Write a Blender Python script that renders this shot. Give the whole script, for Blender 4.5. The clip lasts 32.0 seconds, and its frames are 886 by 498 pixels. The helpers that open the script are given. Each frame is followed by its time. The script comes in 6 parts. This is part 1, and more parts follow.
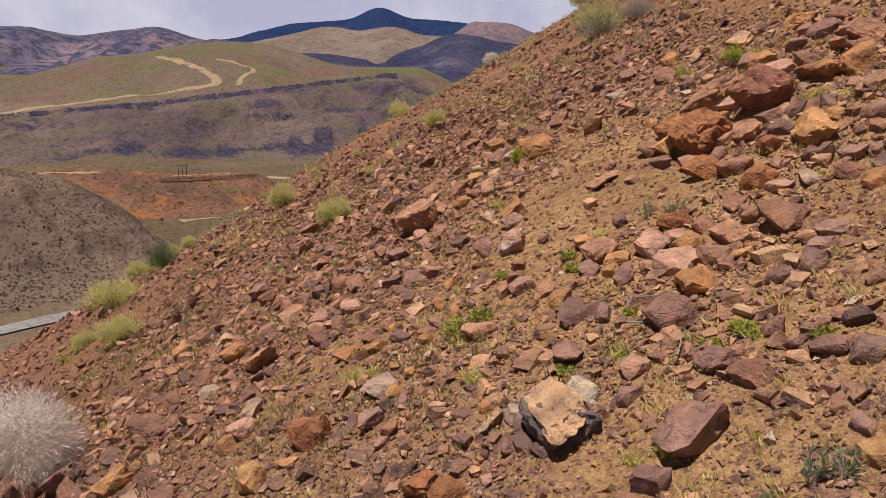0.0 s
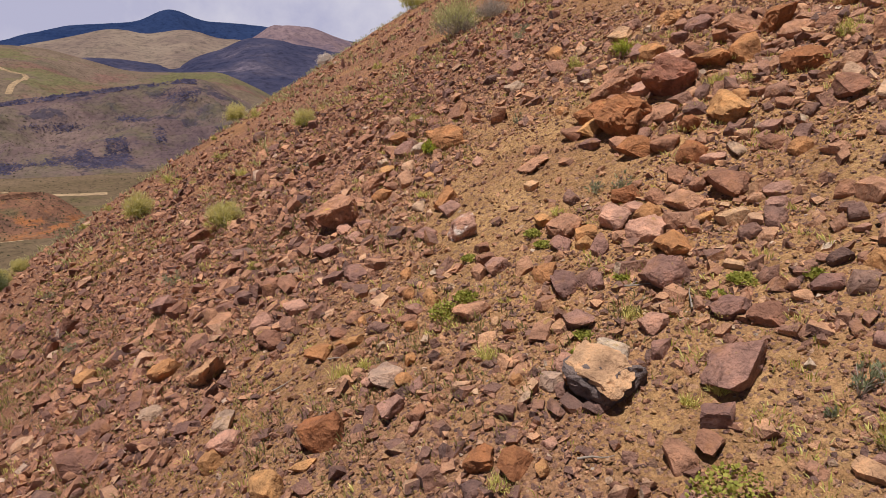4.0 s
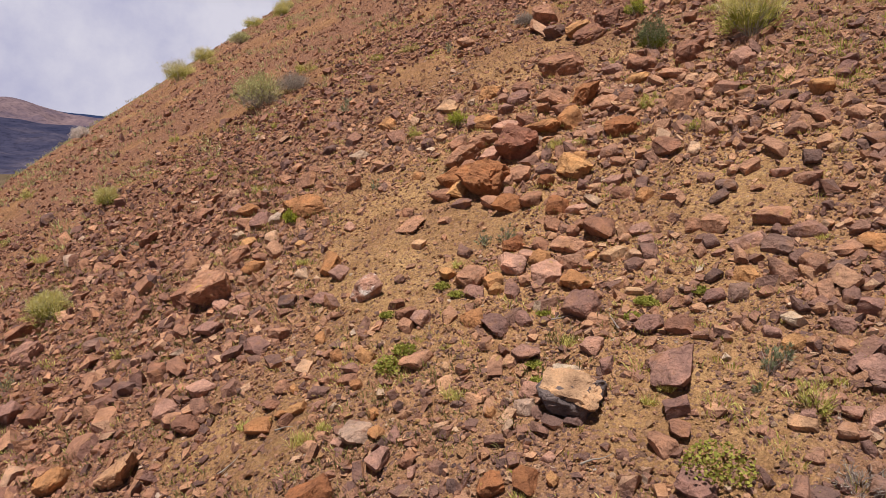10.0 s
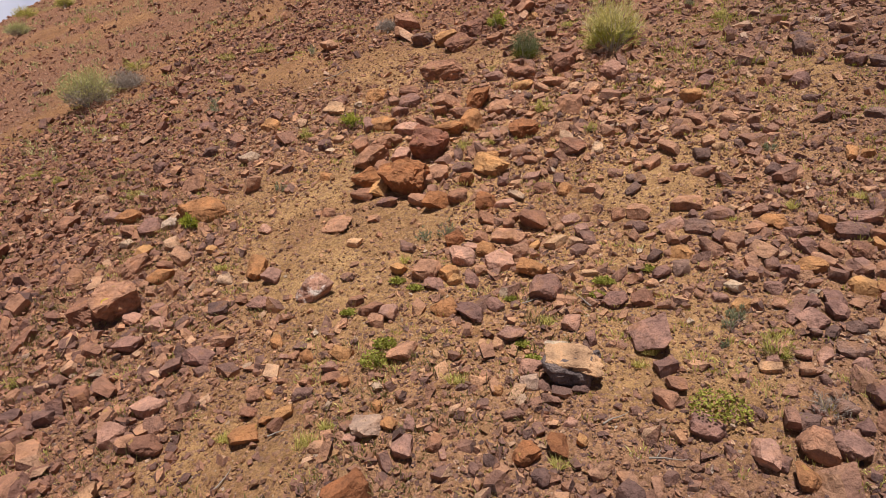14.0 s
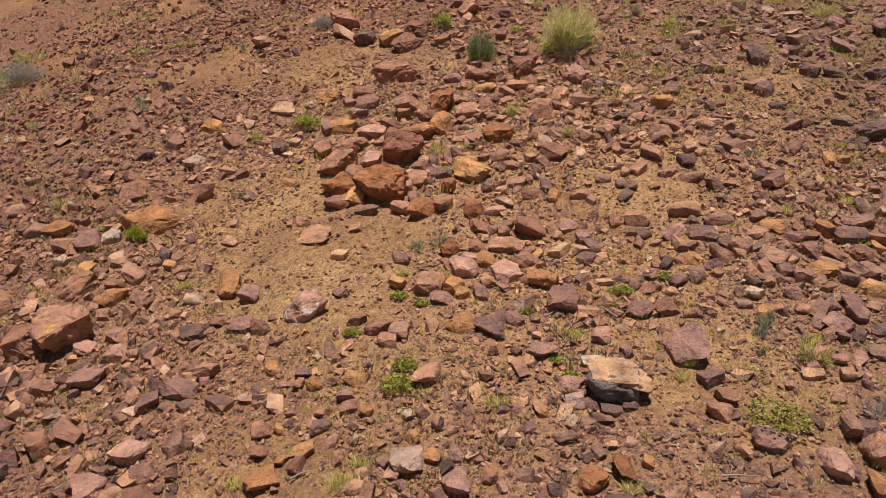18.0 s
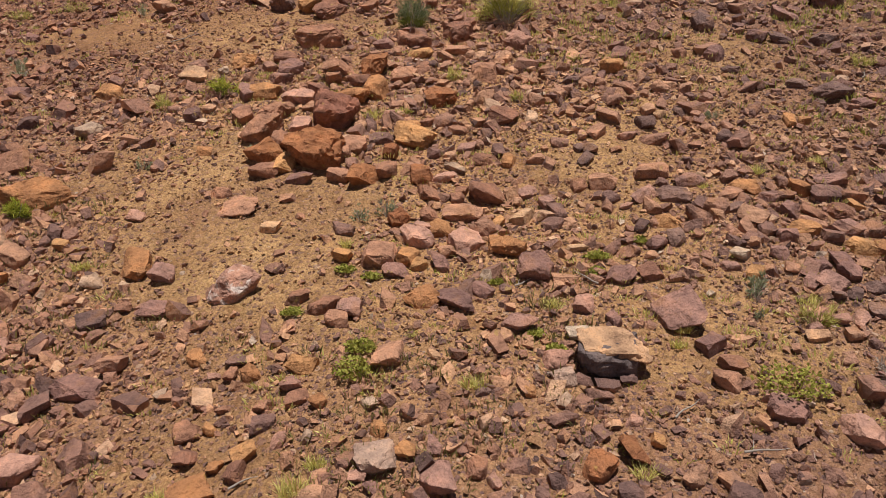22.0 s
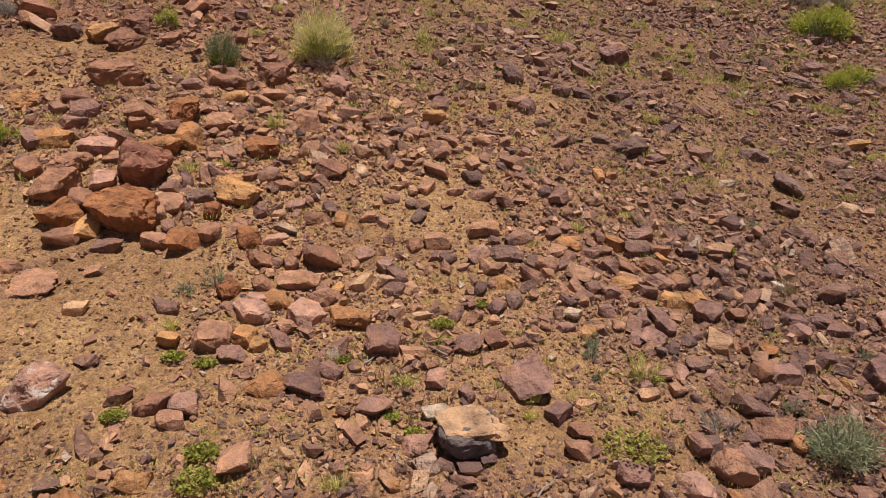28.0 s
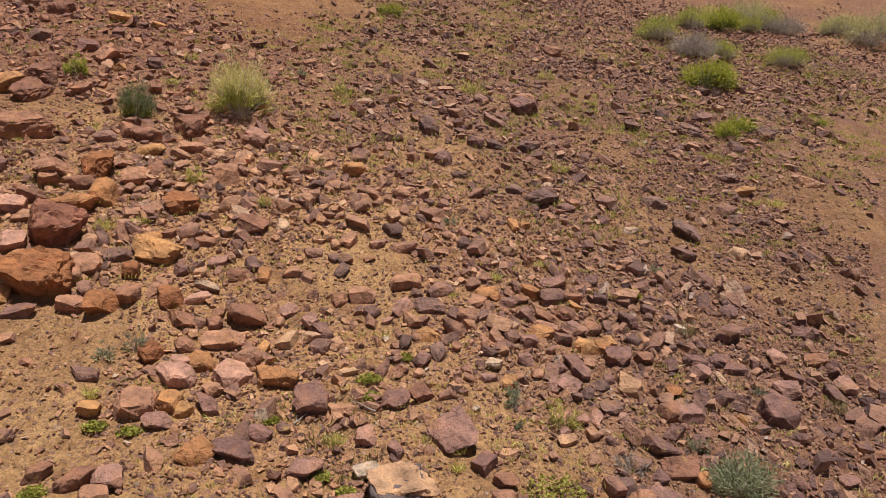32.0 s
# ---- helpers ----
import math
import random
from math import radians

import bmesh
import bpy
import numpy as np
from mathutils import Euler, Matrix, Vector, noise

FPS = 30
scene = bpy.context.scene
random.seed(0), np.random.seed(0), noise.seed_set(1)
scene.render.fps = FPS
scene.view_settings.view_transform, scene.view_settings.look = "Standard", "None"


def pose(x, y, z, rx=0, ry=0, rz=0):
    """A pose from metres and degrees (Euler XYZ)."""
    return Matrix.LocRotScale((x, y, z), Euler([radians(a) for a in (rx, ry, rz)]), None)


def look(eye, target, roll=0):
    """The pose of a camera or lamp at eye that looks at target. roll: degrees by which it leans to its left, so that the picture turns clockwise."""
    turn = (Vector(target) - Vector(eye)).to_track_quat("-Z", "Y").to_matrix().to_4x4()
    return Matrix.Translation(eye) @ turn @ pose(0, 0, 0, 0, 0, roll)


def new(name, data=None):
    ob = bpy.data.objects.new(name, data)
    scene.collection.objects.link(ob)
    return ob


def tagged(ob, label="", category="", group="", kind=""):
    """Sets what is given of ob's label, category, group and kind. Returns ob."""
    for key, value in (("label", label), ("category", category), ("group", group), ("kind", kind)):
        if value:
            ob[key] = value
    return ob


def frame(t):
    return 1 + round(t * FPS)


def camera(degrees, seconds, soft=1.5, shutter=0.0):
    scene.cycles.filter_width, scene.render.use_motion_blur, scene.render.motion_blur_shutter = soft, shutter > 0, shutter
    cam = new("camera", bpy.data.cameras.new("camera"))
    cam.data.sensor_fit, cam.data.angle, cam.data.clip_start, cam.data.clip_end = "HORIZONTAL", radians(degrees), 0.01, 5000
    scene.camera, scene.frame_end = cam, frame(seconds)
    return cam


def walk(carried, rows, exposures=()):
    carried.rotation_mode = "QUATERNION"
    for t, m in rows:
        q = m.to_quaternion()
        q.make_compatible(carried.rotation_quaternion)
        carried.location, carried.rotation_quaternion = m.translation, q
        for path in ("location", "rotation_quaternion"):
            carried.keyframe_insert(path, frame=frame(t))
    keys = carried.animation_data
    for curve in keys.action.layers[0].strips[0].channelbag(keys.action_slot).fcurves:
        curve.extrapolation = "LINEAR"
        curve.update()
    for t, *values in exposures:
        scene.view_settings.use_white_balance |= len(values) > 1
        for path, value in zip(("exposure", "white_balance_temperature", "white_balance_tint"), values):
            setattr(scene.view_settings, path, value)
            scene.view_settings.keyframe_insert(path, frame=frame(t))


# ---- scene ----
cam = camera(64.9, 32.0, 0.75)
PATH = [
    (0, (-0.01, 0.013, 1.482), (0.005, 1.939, 0.941), 1.6),
    (0.5, (-0.146, 0.02, 1.45), (-0.088, 1.947, 0.916), 1.7),
    (1, (-0.308, 0.011, 1.452), (-0.213, 1.936, 0.917), 1.6),
    (1.5, (-0.488, 0.001, 1.436), (-0.349, 1.923, 0.902), 1.7),
    (2, (-0.658, 0.021, 1.404), (-0.47, 1.941, 0.874), 1.7),
    (2.5, (-0.83, 0.047, 1.379), (-0.584, 1.96, 0.852), 1.7),
    (4.5, (-1.366, 0.109, 1.313), (-0.714, 1.929, 0.803), 1.3),
    (5, (-1.475, 0.086, 1.311), (-0.696, 1.86, 0.812), 1.2),
    (5.5, (-1.575, 0.052, 1.307), (-0.687, 1.779, 0.827), 1.0),
    (6, (-1.677, 0.039, 1.326), (-0.683, 1.711, 0.861), 0.8),
    (6.5, (-1.789, 0.021, 1.338), (-0.766, 1.68, 0.892), 0.7),
    (7, (-1.893, 0.015, 1.347), (-0.867, 1.679, 0.923), 0.6),
    (7.5, (-2.0, 0.023, 1.363), (-0.961, 1.684, 0.961), 0.5),
    (8, (-2.098, 0.057, 1.368), (-1.041, 1.711, 0.987), 0.4),
    (8.5, (-2.224, 0.088, 1.37), (-1.146, 1.733, 1.009), 0.4),
    (9, (-2.35, 0.131, 1.364), (-1.26, 1.772, 1.022), 0.3),
    (9.5, (-2.521, 0.2, 1.358), (-1.397, 1.821, 1.027), 0.2),
    (10, (-2.726, 0.282, 1.35), (-1.557, 1.872, 1.022), 0.1),
    (10.5, (-2.915, 0.408, 1.334), (-1.688, 1.954, 1.011), 0.2),
    (11, (-3.109, 0.548, 1.322), (-1.793, 2.02, 1.002), 0.3),
    (11.5, (-3.289, 0.679, 1.304), (-1.903, 2.087, 0.989), 0.4),
    (12, (-3.478, 0.797, 1.286), (-2.039, 2.151, 0.974), 0.4),
    (12.5, (-3.654, 0.921, 1.28), (-2.168, 2.223, 0.97), 0.3),
    (13, (-3.818, 1.044, 1.258), (-2.29, 2.297, 0.953), 0.4),
    (13.5, (-3.941, 1.138, 1.253), (-2.374, 2.343, 0.948), 0.4),
    (14, (-4.016, 1.248, 1.249), (-2.412, 2.404, 0.947), 0.4),
    (14.5, (-4.039, 1.363, 1.241), (-2.398, 2.468, 0.942), 0.4),
    (16.5, (-4.13, 2.036, 1.238), (-2.433, 3.055, 0.946), 0.6),
    (17, (-4.178, 2.197, 1.233), (-2.456, 3.173, 0.945), 0.6),
    (17.5, (-4.207, 2.328, 1.237), (-2.455, 3.249, 0.949), 0.7),
    (18, (-4.234, 2.439, 1.237), (-2.454, 3.305, 0.95), 0.8),
    (18.5, (-4.25, 2.522, 1.234), (-2.443, 3.331, 0.95), 0.8),
    (19, (-4.24, 2.598, 1.199), (-2.408, 3.349, 0.92), 0.8),
    (19.5, (-4.201, 2.67, 1.141), (-2.352, 3.377, 0.864), 0.8),
    (20, (-4.12, 2.755, 1.083), (-2.26, 3.436, 0.808), 0.8),
    (20.5, (-4.013, 2.831, 1.02), (-2.143, 3.485, 0.746), 0.8),
    (21, (-3.9, 2.907, 0.941), (-2.021, 3.535, 0.667), 0.8),
    (21.5, (-3.796, 2.974, 0.858), (-1.916, 3.598, 0.585), 0.6),
    (22, (-3.693, 3.078, 0.822), (-1.812, 3.703, 0.549), 0.6),
    (22.5, (-3.613, 3.209, 0.797), (-1.733, 3.834, 0.524), 0.5),
    (23, (-3.538, 3.341, 0.773), (-1.657, 3.965, 0.501), 0.5),
    (23.5, (-3.469, 3.446, 0.754), (-1.581, 4.049, 0.483), 0.6),
    (24, (-3.442, 3.466, 0.75), (-1.552, 4.063, 0.479), 0.6),
    (24.5, (-3.437, 3.464, 0.759), (-1.547, 4.059, 0.488), 0.6),
    (25, (-3.439, 3.439, 0.768), (-1.541, 4.009, 0.498), 0.6),
    (25.5, (-3.446, 3.402, 0.776), (-1.529, 3.906, 0.508), 0.5),
    (26, (-3.471, 3.376, 0.82), (-1.531, 3.783, 0.552), 0.4),
    (26.5, (-3.493, 3.368, 1.004), (-1.529, 3.642, 0.743), 0.3),
    (28.5, (-3.534, 3.467, 1.238), (-1.547, 3.525, 1.018), 0.7),
    (29, (-3.526, 3.488, 1.258), (-1.538, 3.542, 1.047), 0.7),
    (29.5, (-3.547, 3.509, 1.277), (-1.557, 3.524, 1.081), 0.6),
    (30, (-3.583, 3.502, 1.296), (-1.592, 3.469, 1.115), 0.4),
    (30.5, (-3.61, 3.501, 1.332), (-1.618, 3.431, 1.163), 0.4),
    (31, (-3.63, 3.511, 1.384), (-1.639, 3.406, 1.225), 0.1),
    (31.5, (-3.695, 3.498, 1.404), (-1.705, 3.359, 1.256), 0.1),
    (32, (-3.71, 3.508, 1.431), (-1.722, 3.337, 1.299), -0.0),
]
walk(cam, [(t, look(eye, target, roll)) for t, eye, target, roll in PATH], [(0.0, -0.46), (9.0, -0.39), (17.0, -0.40), (26.0, -0.41), (32.0, -0.37)])

# ---- light ----
SUN = Vector((-0.19, -0.10, 0.977)).normalized()
sun = new("sun", bpy.data.lights.new("sun", "SUN"))
sun.data.energy, sun.data.angle, sun.data.color = 7.9, radians(0.6), (1.0, 0.972, 0.915)
sun.matrix_world = look((0, 0, 60), Vector((0, 0, 60)) - SUN)
world = bpy.data.worlds.new("sky")
world.use_nodes = True
scene.world = world
wn, wl = world.node_tree.nodes, world.node_tree.links
sky = wn.new("ShaderNodeTexSky")
sky.sky_type, sky.sun_disc = "NISHITA", False
sky.sun_elevation = math.asin(SUN.z)
sky.sun_rotation = math.atan2(SUN.x, SUN.y)
sky.air_density, sky.dust_density = 1.0, 1.0
cloud = wn.new("ShaderNodeTexNoise")
cloud.inputs["Scale"].default_value, cloud.inputs["Detail"].default_value, cloud.inputs["Roughness"].default_value = 4.5, 7.0, 0.6
cloud_ramp = wn.new("ShaderNodeValToRGB")
cloud_ramp.color_ramp.elements[0].position, cloud_ramp.color_ramp.elements[1].position = 0.4, 0.6
cloud_ramp.color_ramp.elements[0].color = (24.5, 24.3, 32.5, 1)
cloud_ramp.color_ramp.elements[1].color = (34.2, 33.2, 38.2, 1)
cloud_mix = wn.new("ShaderNodeMixRGB")
# cloud and haze kept to the sky in view; clear overhead cuts the fill
way = wn.new("ShaderNodeTexCoord")
split = wn.new("ShaderNodeSeparateXYZ")
height = wn.new("ShaderNodeMapRange")
height.inputs["From Min"].default_value, height.inputs["From Max"].default_value = 0.16, 0.34
height.inputs["To Min"].default_value, height.inputs["To Max"].default_value = 1.0, 0.0
wl.new(way.outputs["Generated"], split.inputs[0])
wl.new(way.outputs["Generated"], cloud.inputs["Vector"])
wl.new(split.outputs[2], height.inputs["Value"])
wl.new(cloud.outputs[0], cloud_ramp.inputs[0])
wl.new(cloud_ramp.outputs[0], cloud_mix.inputs[2])
wl.new(height.outputs[0], cloud_mix.inputs[0])
wl.new(sky.outputs[0], cloud_mix.inputs[1])
wl.new(cloud_mix.outputs[0], wn["Background"].inputs[0])
wn["Background"].inputs[1].default_value = 0.0258

# ---- materials ----
def ramp(nodes, stops):
    r = nodes.new("ShaderNodeValToRGB")
    while len(r.color_ramp.elements) < len(stops):
        r.color_ramp.elements.new(0.5)
    for e, (p, c) in zip(r.color_ramp.elements, stops):
        e.position, e.color = p, (*c, 1)
    return r


def material(name, rough=0.9, spec=0.2):
    m = bpy.data.materials.new(name)
    m.use_nodes = True
    b = m.node_tree.nodes["Principled BSDF"]
    b.inputs["Roughness"].default_value, b.inputs["Specular IOR Level"].default_value = rough, spec
    return m, m.node_tree.nodes, m.node_tree.links, b


def noise_node(n, l, scale, detail=4.0, rough=0.6, kind="ShaderNodeTexNoise"):
    """A noise at a scale in metres."""
    co = n.get("Place") or n.new("ShaderNodeNewGeometry")
    co.name = "Place"
    t = n.new(kind)
    t.inputs["Scale"].default_value = scale
    if kind == "ShaderNodeTexNoise":
        t.inputs["Detail"].default_value, t.inputs["Roughness"].default_value = detail, rough
    l.new(co.outputs["Position"], t.inputs["Vector"])
    return t


def mix(n, l, fac, a, b, mode="MIX"):
    m = n.new("ShaderNodeMixRGB")
    m.blend_type = mode
    for i, v in enumerate((fac, a, b)):
        if isinstance(v, (int, float)):
            m.inputs[i].default_value = v
        elif isinstance(v, tuple):
            m.inputs[i].default_value = (*v, 1)
        else:
            l.new(v, m.inputs[i])
    return m.outputs[0]


def bump(n, l, b, height, strength=0.5, dist=0.01):
    k = n.new("ShaderNodeBump")
    k.inputs["Strength"].default_value, k.inputs["Distance"].default_value = strength, dist
    l.new(height, k.inputs["Height"])
    prev = b.inputs["Normal"].links
    if prev:
        l.new(prev[0].from_socket, k.inputs["Normal"])
    l.new(k.outputs[0], b.inputs["Normal"])


MIXED = [(0.0, (0.125, 0.073, 0.066)), (0.12, (0.185, 0.103, 0.088)), (0.36, (0.245, 0.13, 0.1)), (0.58, (0.305, 0.16, 0.112)),
         (0.76, (0.37, 0.2, 0.13)), (0.92, (0.46, 0.255, 0.16)), (0.985, (0.46, 0.3, 0.21)), (1.0, (0.47, 0.37, 0.31))]


def ochre_zone(n, l, near=1.5, off=4.8):
    """1 on the ochre ground round the outcrop, falling to 0 a few metres off."""
    noise_node(n, l, 1.0)
    far = n.new("ShaderNodeVectorMath")
    far.operation = "DISTANCE"
    l.new(n["Place"].outputs["Position"], far.inputs[0])
    far.inputs[1].default_value = (2.5, 5.6, 0.9)
    span = n.new("ShaderNodeMapRange")
    span.interpolation_type = "SMOOTHSTEP"
    span.inputs["From Min"].default_value, span.inputs["From Max"].default_value = near, off
    span.inputs["To Min"].default_value, span.inputs["To Max"].default_value = 1.0, 0.0
    l.new(far.outputs["Value"], span.inputs["Value"])
    return span.outputs[0]


def red_side(n, l, plain, red):
    """A tint that runs from plain to red along the slope."""
    noise_node(n, l, 1.0)
    at, run = n.new("ShaderNodeSeparateXYZ"), n.new("ShaderNodeMapRange")
    run.interpolation_type = "SMOOTHSTEP"
    run.inputs["From Min"].default_value, run.inputs["From Max"].default_value = 2.5, 6.5
    l.new(n["Place"].outputs["Position"], at.inputs[0])
    l.new(at.outputs[1], run.inputs["Value"])
    return mix(n, l, run.outputs[0], plain, red)


def soil_material():
    m, n, l, b = material("dry_soil", 0.95, 0.1)
    wide = ramp(n, [(0.32, (0.30, 0.164, 0.088)), (0.5, (0.40, 0.233, 0.115)), (0.68, (0.50, 0.306, 0.148))])
    l.new(noise_node(n, l, 0.9, 5, 0.6).outputs[0], wide.inputs[0])
    bed = n.new("ShaderNodeAttribute")
    bed.attribute_name = "stony"
    broad = ramp(n, [(0.3, (0, 0, 0)), (0.75, (0.85, 0.85, 0.85))])
    l.new(bed.outputs["Fac"], broad.inputs[0])
    bed_colour = mix(n, l, ochre_zone(n, l), (0.325, 0.177, 0.115), (0.455, 0.257, 0.127))
    ground = mix(n, l, broad.outputs[0], wide.outputs[0], bed_colour)
    ground = mix(n, l, 1.0, ground, mix(n, l, ochre_zone(n, l, 2.8, 7.0), red_side(n, l, (0.76, 0.725, 0.77), (0.85, 0.75, 0.74)), (1.1, 1.1, 1.08)), "MULTIPLY")
    fine = ramp(n, [(0.3, (0.6, 0.57, 0.54)), (0.55, (1, 1, 1)), (0.75, (1.25, 1.2, 1.15))])
    l.new(noise_node(n, l, 26, 5, 0.7).outputs[0], fine.inputs[0])
    col = mix(n, l, 1.0, ground, fine.outputs[0], "MULTIPLY")
    grit = noise_node(n, l, 70, kind="ShaderNodeTexVoronoi")
    gr = ramp(n, [(0.0, (1.15, 1.1, 1.05)), (0.45, (1, 1, 1)), (0.8, (0.62, 0.58, 0.56))])
    l.new(grit.outputs["Distance"], gr.inputs[0])
    col = mix(n, l, 0.45, col, gr.outputs[0], "MULTIPLY")
    tint = n.new("ShaderNodeSeparateColor")
    l.new(grit.outputs["Color"], tint.inputs[0])
    pick = ramp(n, [(0.0, (0.75, 0.6, 0.6)), (0.5, (1, 1, 1)), (1.0, (1.2, 1.1, 1.0))])
    l.new(tint.outputs[0], pick.inputs[0])
    col = mix(n, l, 0.4, col, pick.outputs[0], "MULTIPLY")
    green = ramp(n, [(0.56, (0, 0, 0)), (0.72, (1, 1, 1))])
    l.new(noise_node(n, l, 1.7, 6, 0.7).outputs[0], green.inputs[0])
    gf = mix(n, l, 0.28, (0, 0, 0), green.outputs[0])
    col = mix(n, l, gf, col, (0.30, 0.215, 0.07))
    clod = ramp(n, [(0.34, (0.72, 0.66, 0.62)), (0.5, (1, 1, 1)), (0.66, (1.12, 1.1, 1.06))])
    l.new(noise_node(n, l, 5.5, 5, 0.65).outputs[0], clod.inputs[0])
    col = mix(n, l, 0.9, col, clod.outputs[0], "MULTIPLY")
    # loose pebbles, each with a tone of its own, thinner on the trodden patches
    bare = ramp(n, [(0.15, (0.6, 0.6, 0.6)), (0.5, (1, 1, 1))])
    l.new(bed.outputs["Fac"], bare.inputs[0])
    for scale, share, deep in ((19, 0.6, 0.03), (40, 0.8, 0.016)):
        v = noise_node(n, l, scale, kind="ShaderNodeTexVoronoi")
        cell = n.new("ShaderNodeSeparateColor")
        l.new(v.outputs["Color"], cell.inputs[0])
        size = n.new("ShaderNodeMapRange")
        size.inputs["From Min"].default_value, size.inputs["From Max"].default_value = 1.0 - share, 1.0
        size.inputs["To Min"].default_value, size.inputs["To Max"].default_value = 0.05, 0.6
        l.new(cell.outputs[1], size.inputs["Value"])
        body = n.new("ShaderNodeMath")
        body.operation, body.use_clamp = "SUBTRACT", True
        l.new(size.outputs[0], body.inputs[0])
        l.new(v.outputs["Distance"], body.inputs[1])
        edge = ramp(n, [(0.0, (0, 0, 0)), (0.04, (1, 1, 1))])
        l.new(body.outputs[0], edge.inputs[0])
        pebble = ramp(n, MIXED)
        l.new(cell.outputs[0], pebble.inputs[0])
        on = mix(n, l, 1.0, edge.outputs[0], bare.outputs[0], "MULTIPLY")
        col = mix(n, l, on, col, pebble.outputs[0])
        bump(n, l, b, mix(n, l, 1.0, body.outputs[0], bare.outputs[0], "MULTIPLY"), 1.0, deep * 2.2)
    l.new(col, b.inputs["Base Color"])
    bump(n, l, b, grit.outputs["Distance"], 0.2, -0.01)
    bump(n, l, b, noise_node(n, l, 30, 5, 0.7).outputs[0], 0.8, 0.03)
    bump(n, l, b, noise_node(n, l, 9, 6, 0.7).outputs[0], 0.9, 0.08)
    return m


def rock_material(name, stops, per_island):
    """Volcanic rock: the colour of each stone by chance along the stops, mottled, dusty on top."""
    m, n, l, b = material(name, 0.85, 0.25)
    if per_island:
        rnd = n.new("ShaderNodeNewGeometry").outputs["Random Per Island"]
    else:
        rnd = n.new("ShaderNodeObjectInfo").outputs["Random"]
    tone = ramp(n, stops)
    l.new(rnd, tone.inputs[0])
    blot = ramp(n, [(0.32, (0.5, 0.47, 0.48)), (0.5, (0.97, 0.96, 0.95)), (0.66, (1.42, 1.34, 1.22))])
    l.new(noise_node(n, l, 7, 7, 0.68).outputs[0], blot.inputs[0])
    col = mix(n, l, 0.7 if per_island else 0.9, tone.outputs[0], blot.outputs[0], "MULTIPLY")
    grain = ramp(n, [(0.3, (0.72, 0.7, 0.7)), (0.5, (1, 1, 1)), (0.72, (1.15, 1.12, 1.1))])
    l.new(noise_node(n, l, 75, 4, 0.7).outputs[0], grain.inputs[0])
    col = mix(n, l, 0.7, col, grain.outputs[0], "MULTIPLY")
    zone = mix(n, l, ochre_zone(n, l, 1.8, 5.6), red_side(n, l, (0.87, 0.86, 0.89), (1.02, 0.91, 0.86)), (1.2, 1.15, 1.03))
    col = mix(n, l, 0.9 if per_island else 0.4, col, zone, "MULTIPLY")
    rust = ramp(n, [(0.55, (0, 0, 0)), (0.68, (1, 1, 1))])
    l.new(noise_node(n, l, 4.5, 5, 0.6).outputs[0], rust.inputs[0])
    rf = mix(n, l, 0.45, (0, 0, 0), rust.outputs[0])
    col = mix(n, l, rf, col, (0.34, 0.15, 0.06))
    spots = ramp(n, [(0.66, (0, 0, 0)), (0.7, (1, 1, 1))])
    l.new(noise_node(n, l, 11, 4, 0.55).outputs[0], spots.inputs[0])
    col = mix(n, l, mix(n, l, 0.55, (0, 0, 0), spots.outputs[0]), col, (0.4, 0.25, 0.07))
    l.new(col, b.inputs["Base Color"])
    bump(n, l, b, noise_node(n, l, 60, 4, 0.7).outputs[0], 0.5, 0.014)
    bump(n, l, b, noise_node(n, l, 13, 6, 0.62).outputs[0], 0.9, 0.07)
    return m


TONES = {
    "mixed": MIXED,
    "red": [(0.0, (0.225, 0.107, 0.075)), (0.5, (0.32, 0.158, 0.102)), (1.0, (0.41, 0.215, 0.14))],
    "maroon": [(0.0, (0.205, 0.086, 0.062)), (1.0, (0.28, 0.12, 0.082))],
    "rust": [(0.0, (0.25, 0.096, 0.046)), (1.0, (0.37, 0.162, 0.072))],
    "orange": [(0.0, (0.35, 0.16, 0.074)), (0.5, (0.41, 0.2, 0.09)), (1.0, (0.46, 0.245, 0.11))],
    "tan": [(0.0, (0.42, 0.238, 0.14)), (1.0, (0.49, 0.305, 0.19))],
    "pink": [(0.0, (0.36, 0.19, 0.142)), (1.0, (0.46, 0.255, 0.195))],
    "purple": [(0.0, (0.185, 0.1, 0.087)), (0.5, (0.26, 0.138, 0.115)), (1.0, (0.335, 0.185, 0.148))],
    "dark": [(0.0, (0.145, 0.085, 0.074)), (0.5, (0.19, 0.11, 0.093)), (1.0, (0.24, 0.142, 0.114))],
    "grey": [(0.0, (0.33, 0.215, 0.165)), (1.0, (0.4, 0.27, 0.215))],
    "pale": [(0.0, (0.36, 0.24, 0.175)), (0.5, (0.42, 0.3, 0.225)), (1.0, (0.47, 0.37, 0.295))],
    # rock varnish with the boulder's front shade painted in
    "varnish_and_shade": [(0.0, (0.1, 0.076, 0.078)), (1.0, (0.14, 0.105, 0.105))],
    "grit": [(0.0, (0.19, 0.1, 0.07)), (0.3, (0.27, 0.15, 0.085)), (0.7, (0.34, 0.195, 0.105)), (1.0, (0.42, 0.26, 0.15))],
}
soil = soil_material()
rubble_rock = rock_material("rubble_rock", MIXED, True)
grit_rock = rock_material("grit", TONES["grit"], True)
rocks = {k: rock_material(k + "_rock", v, False) for k, v in TONES.items()}


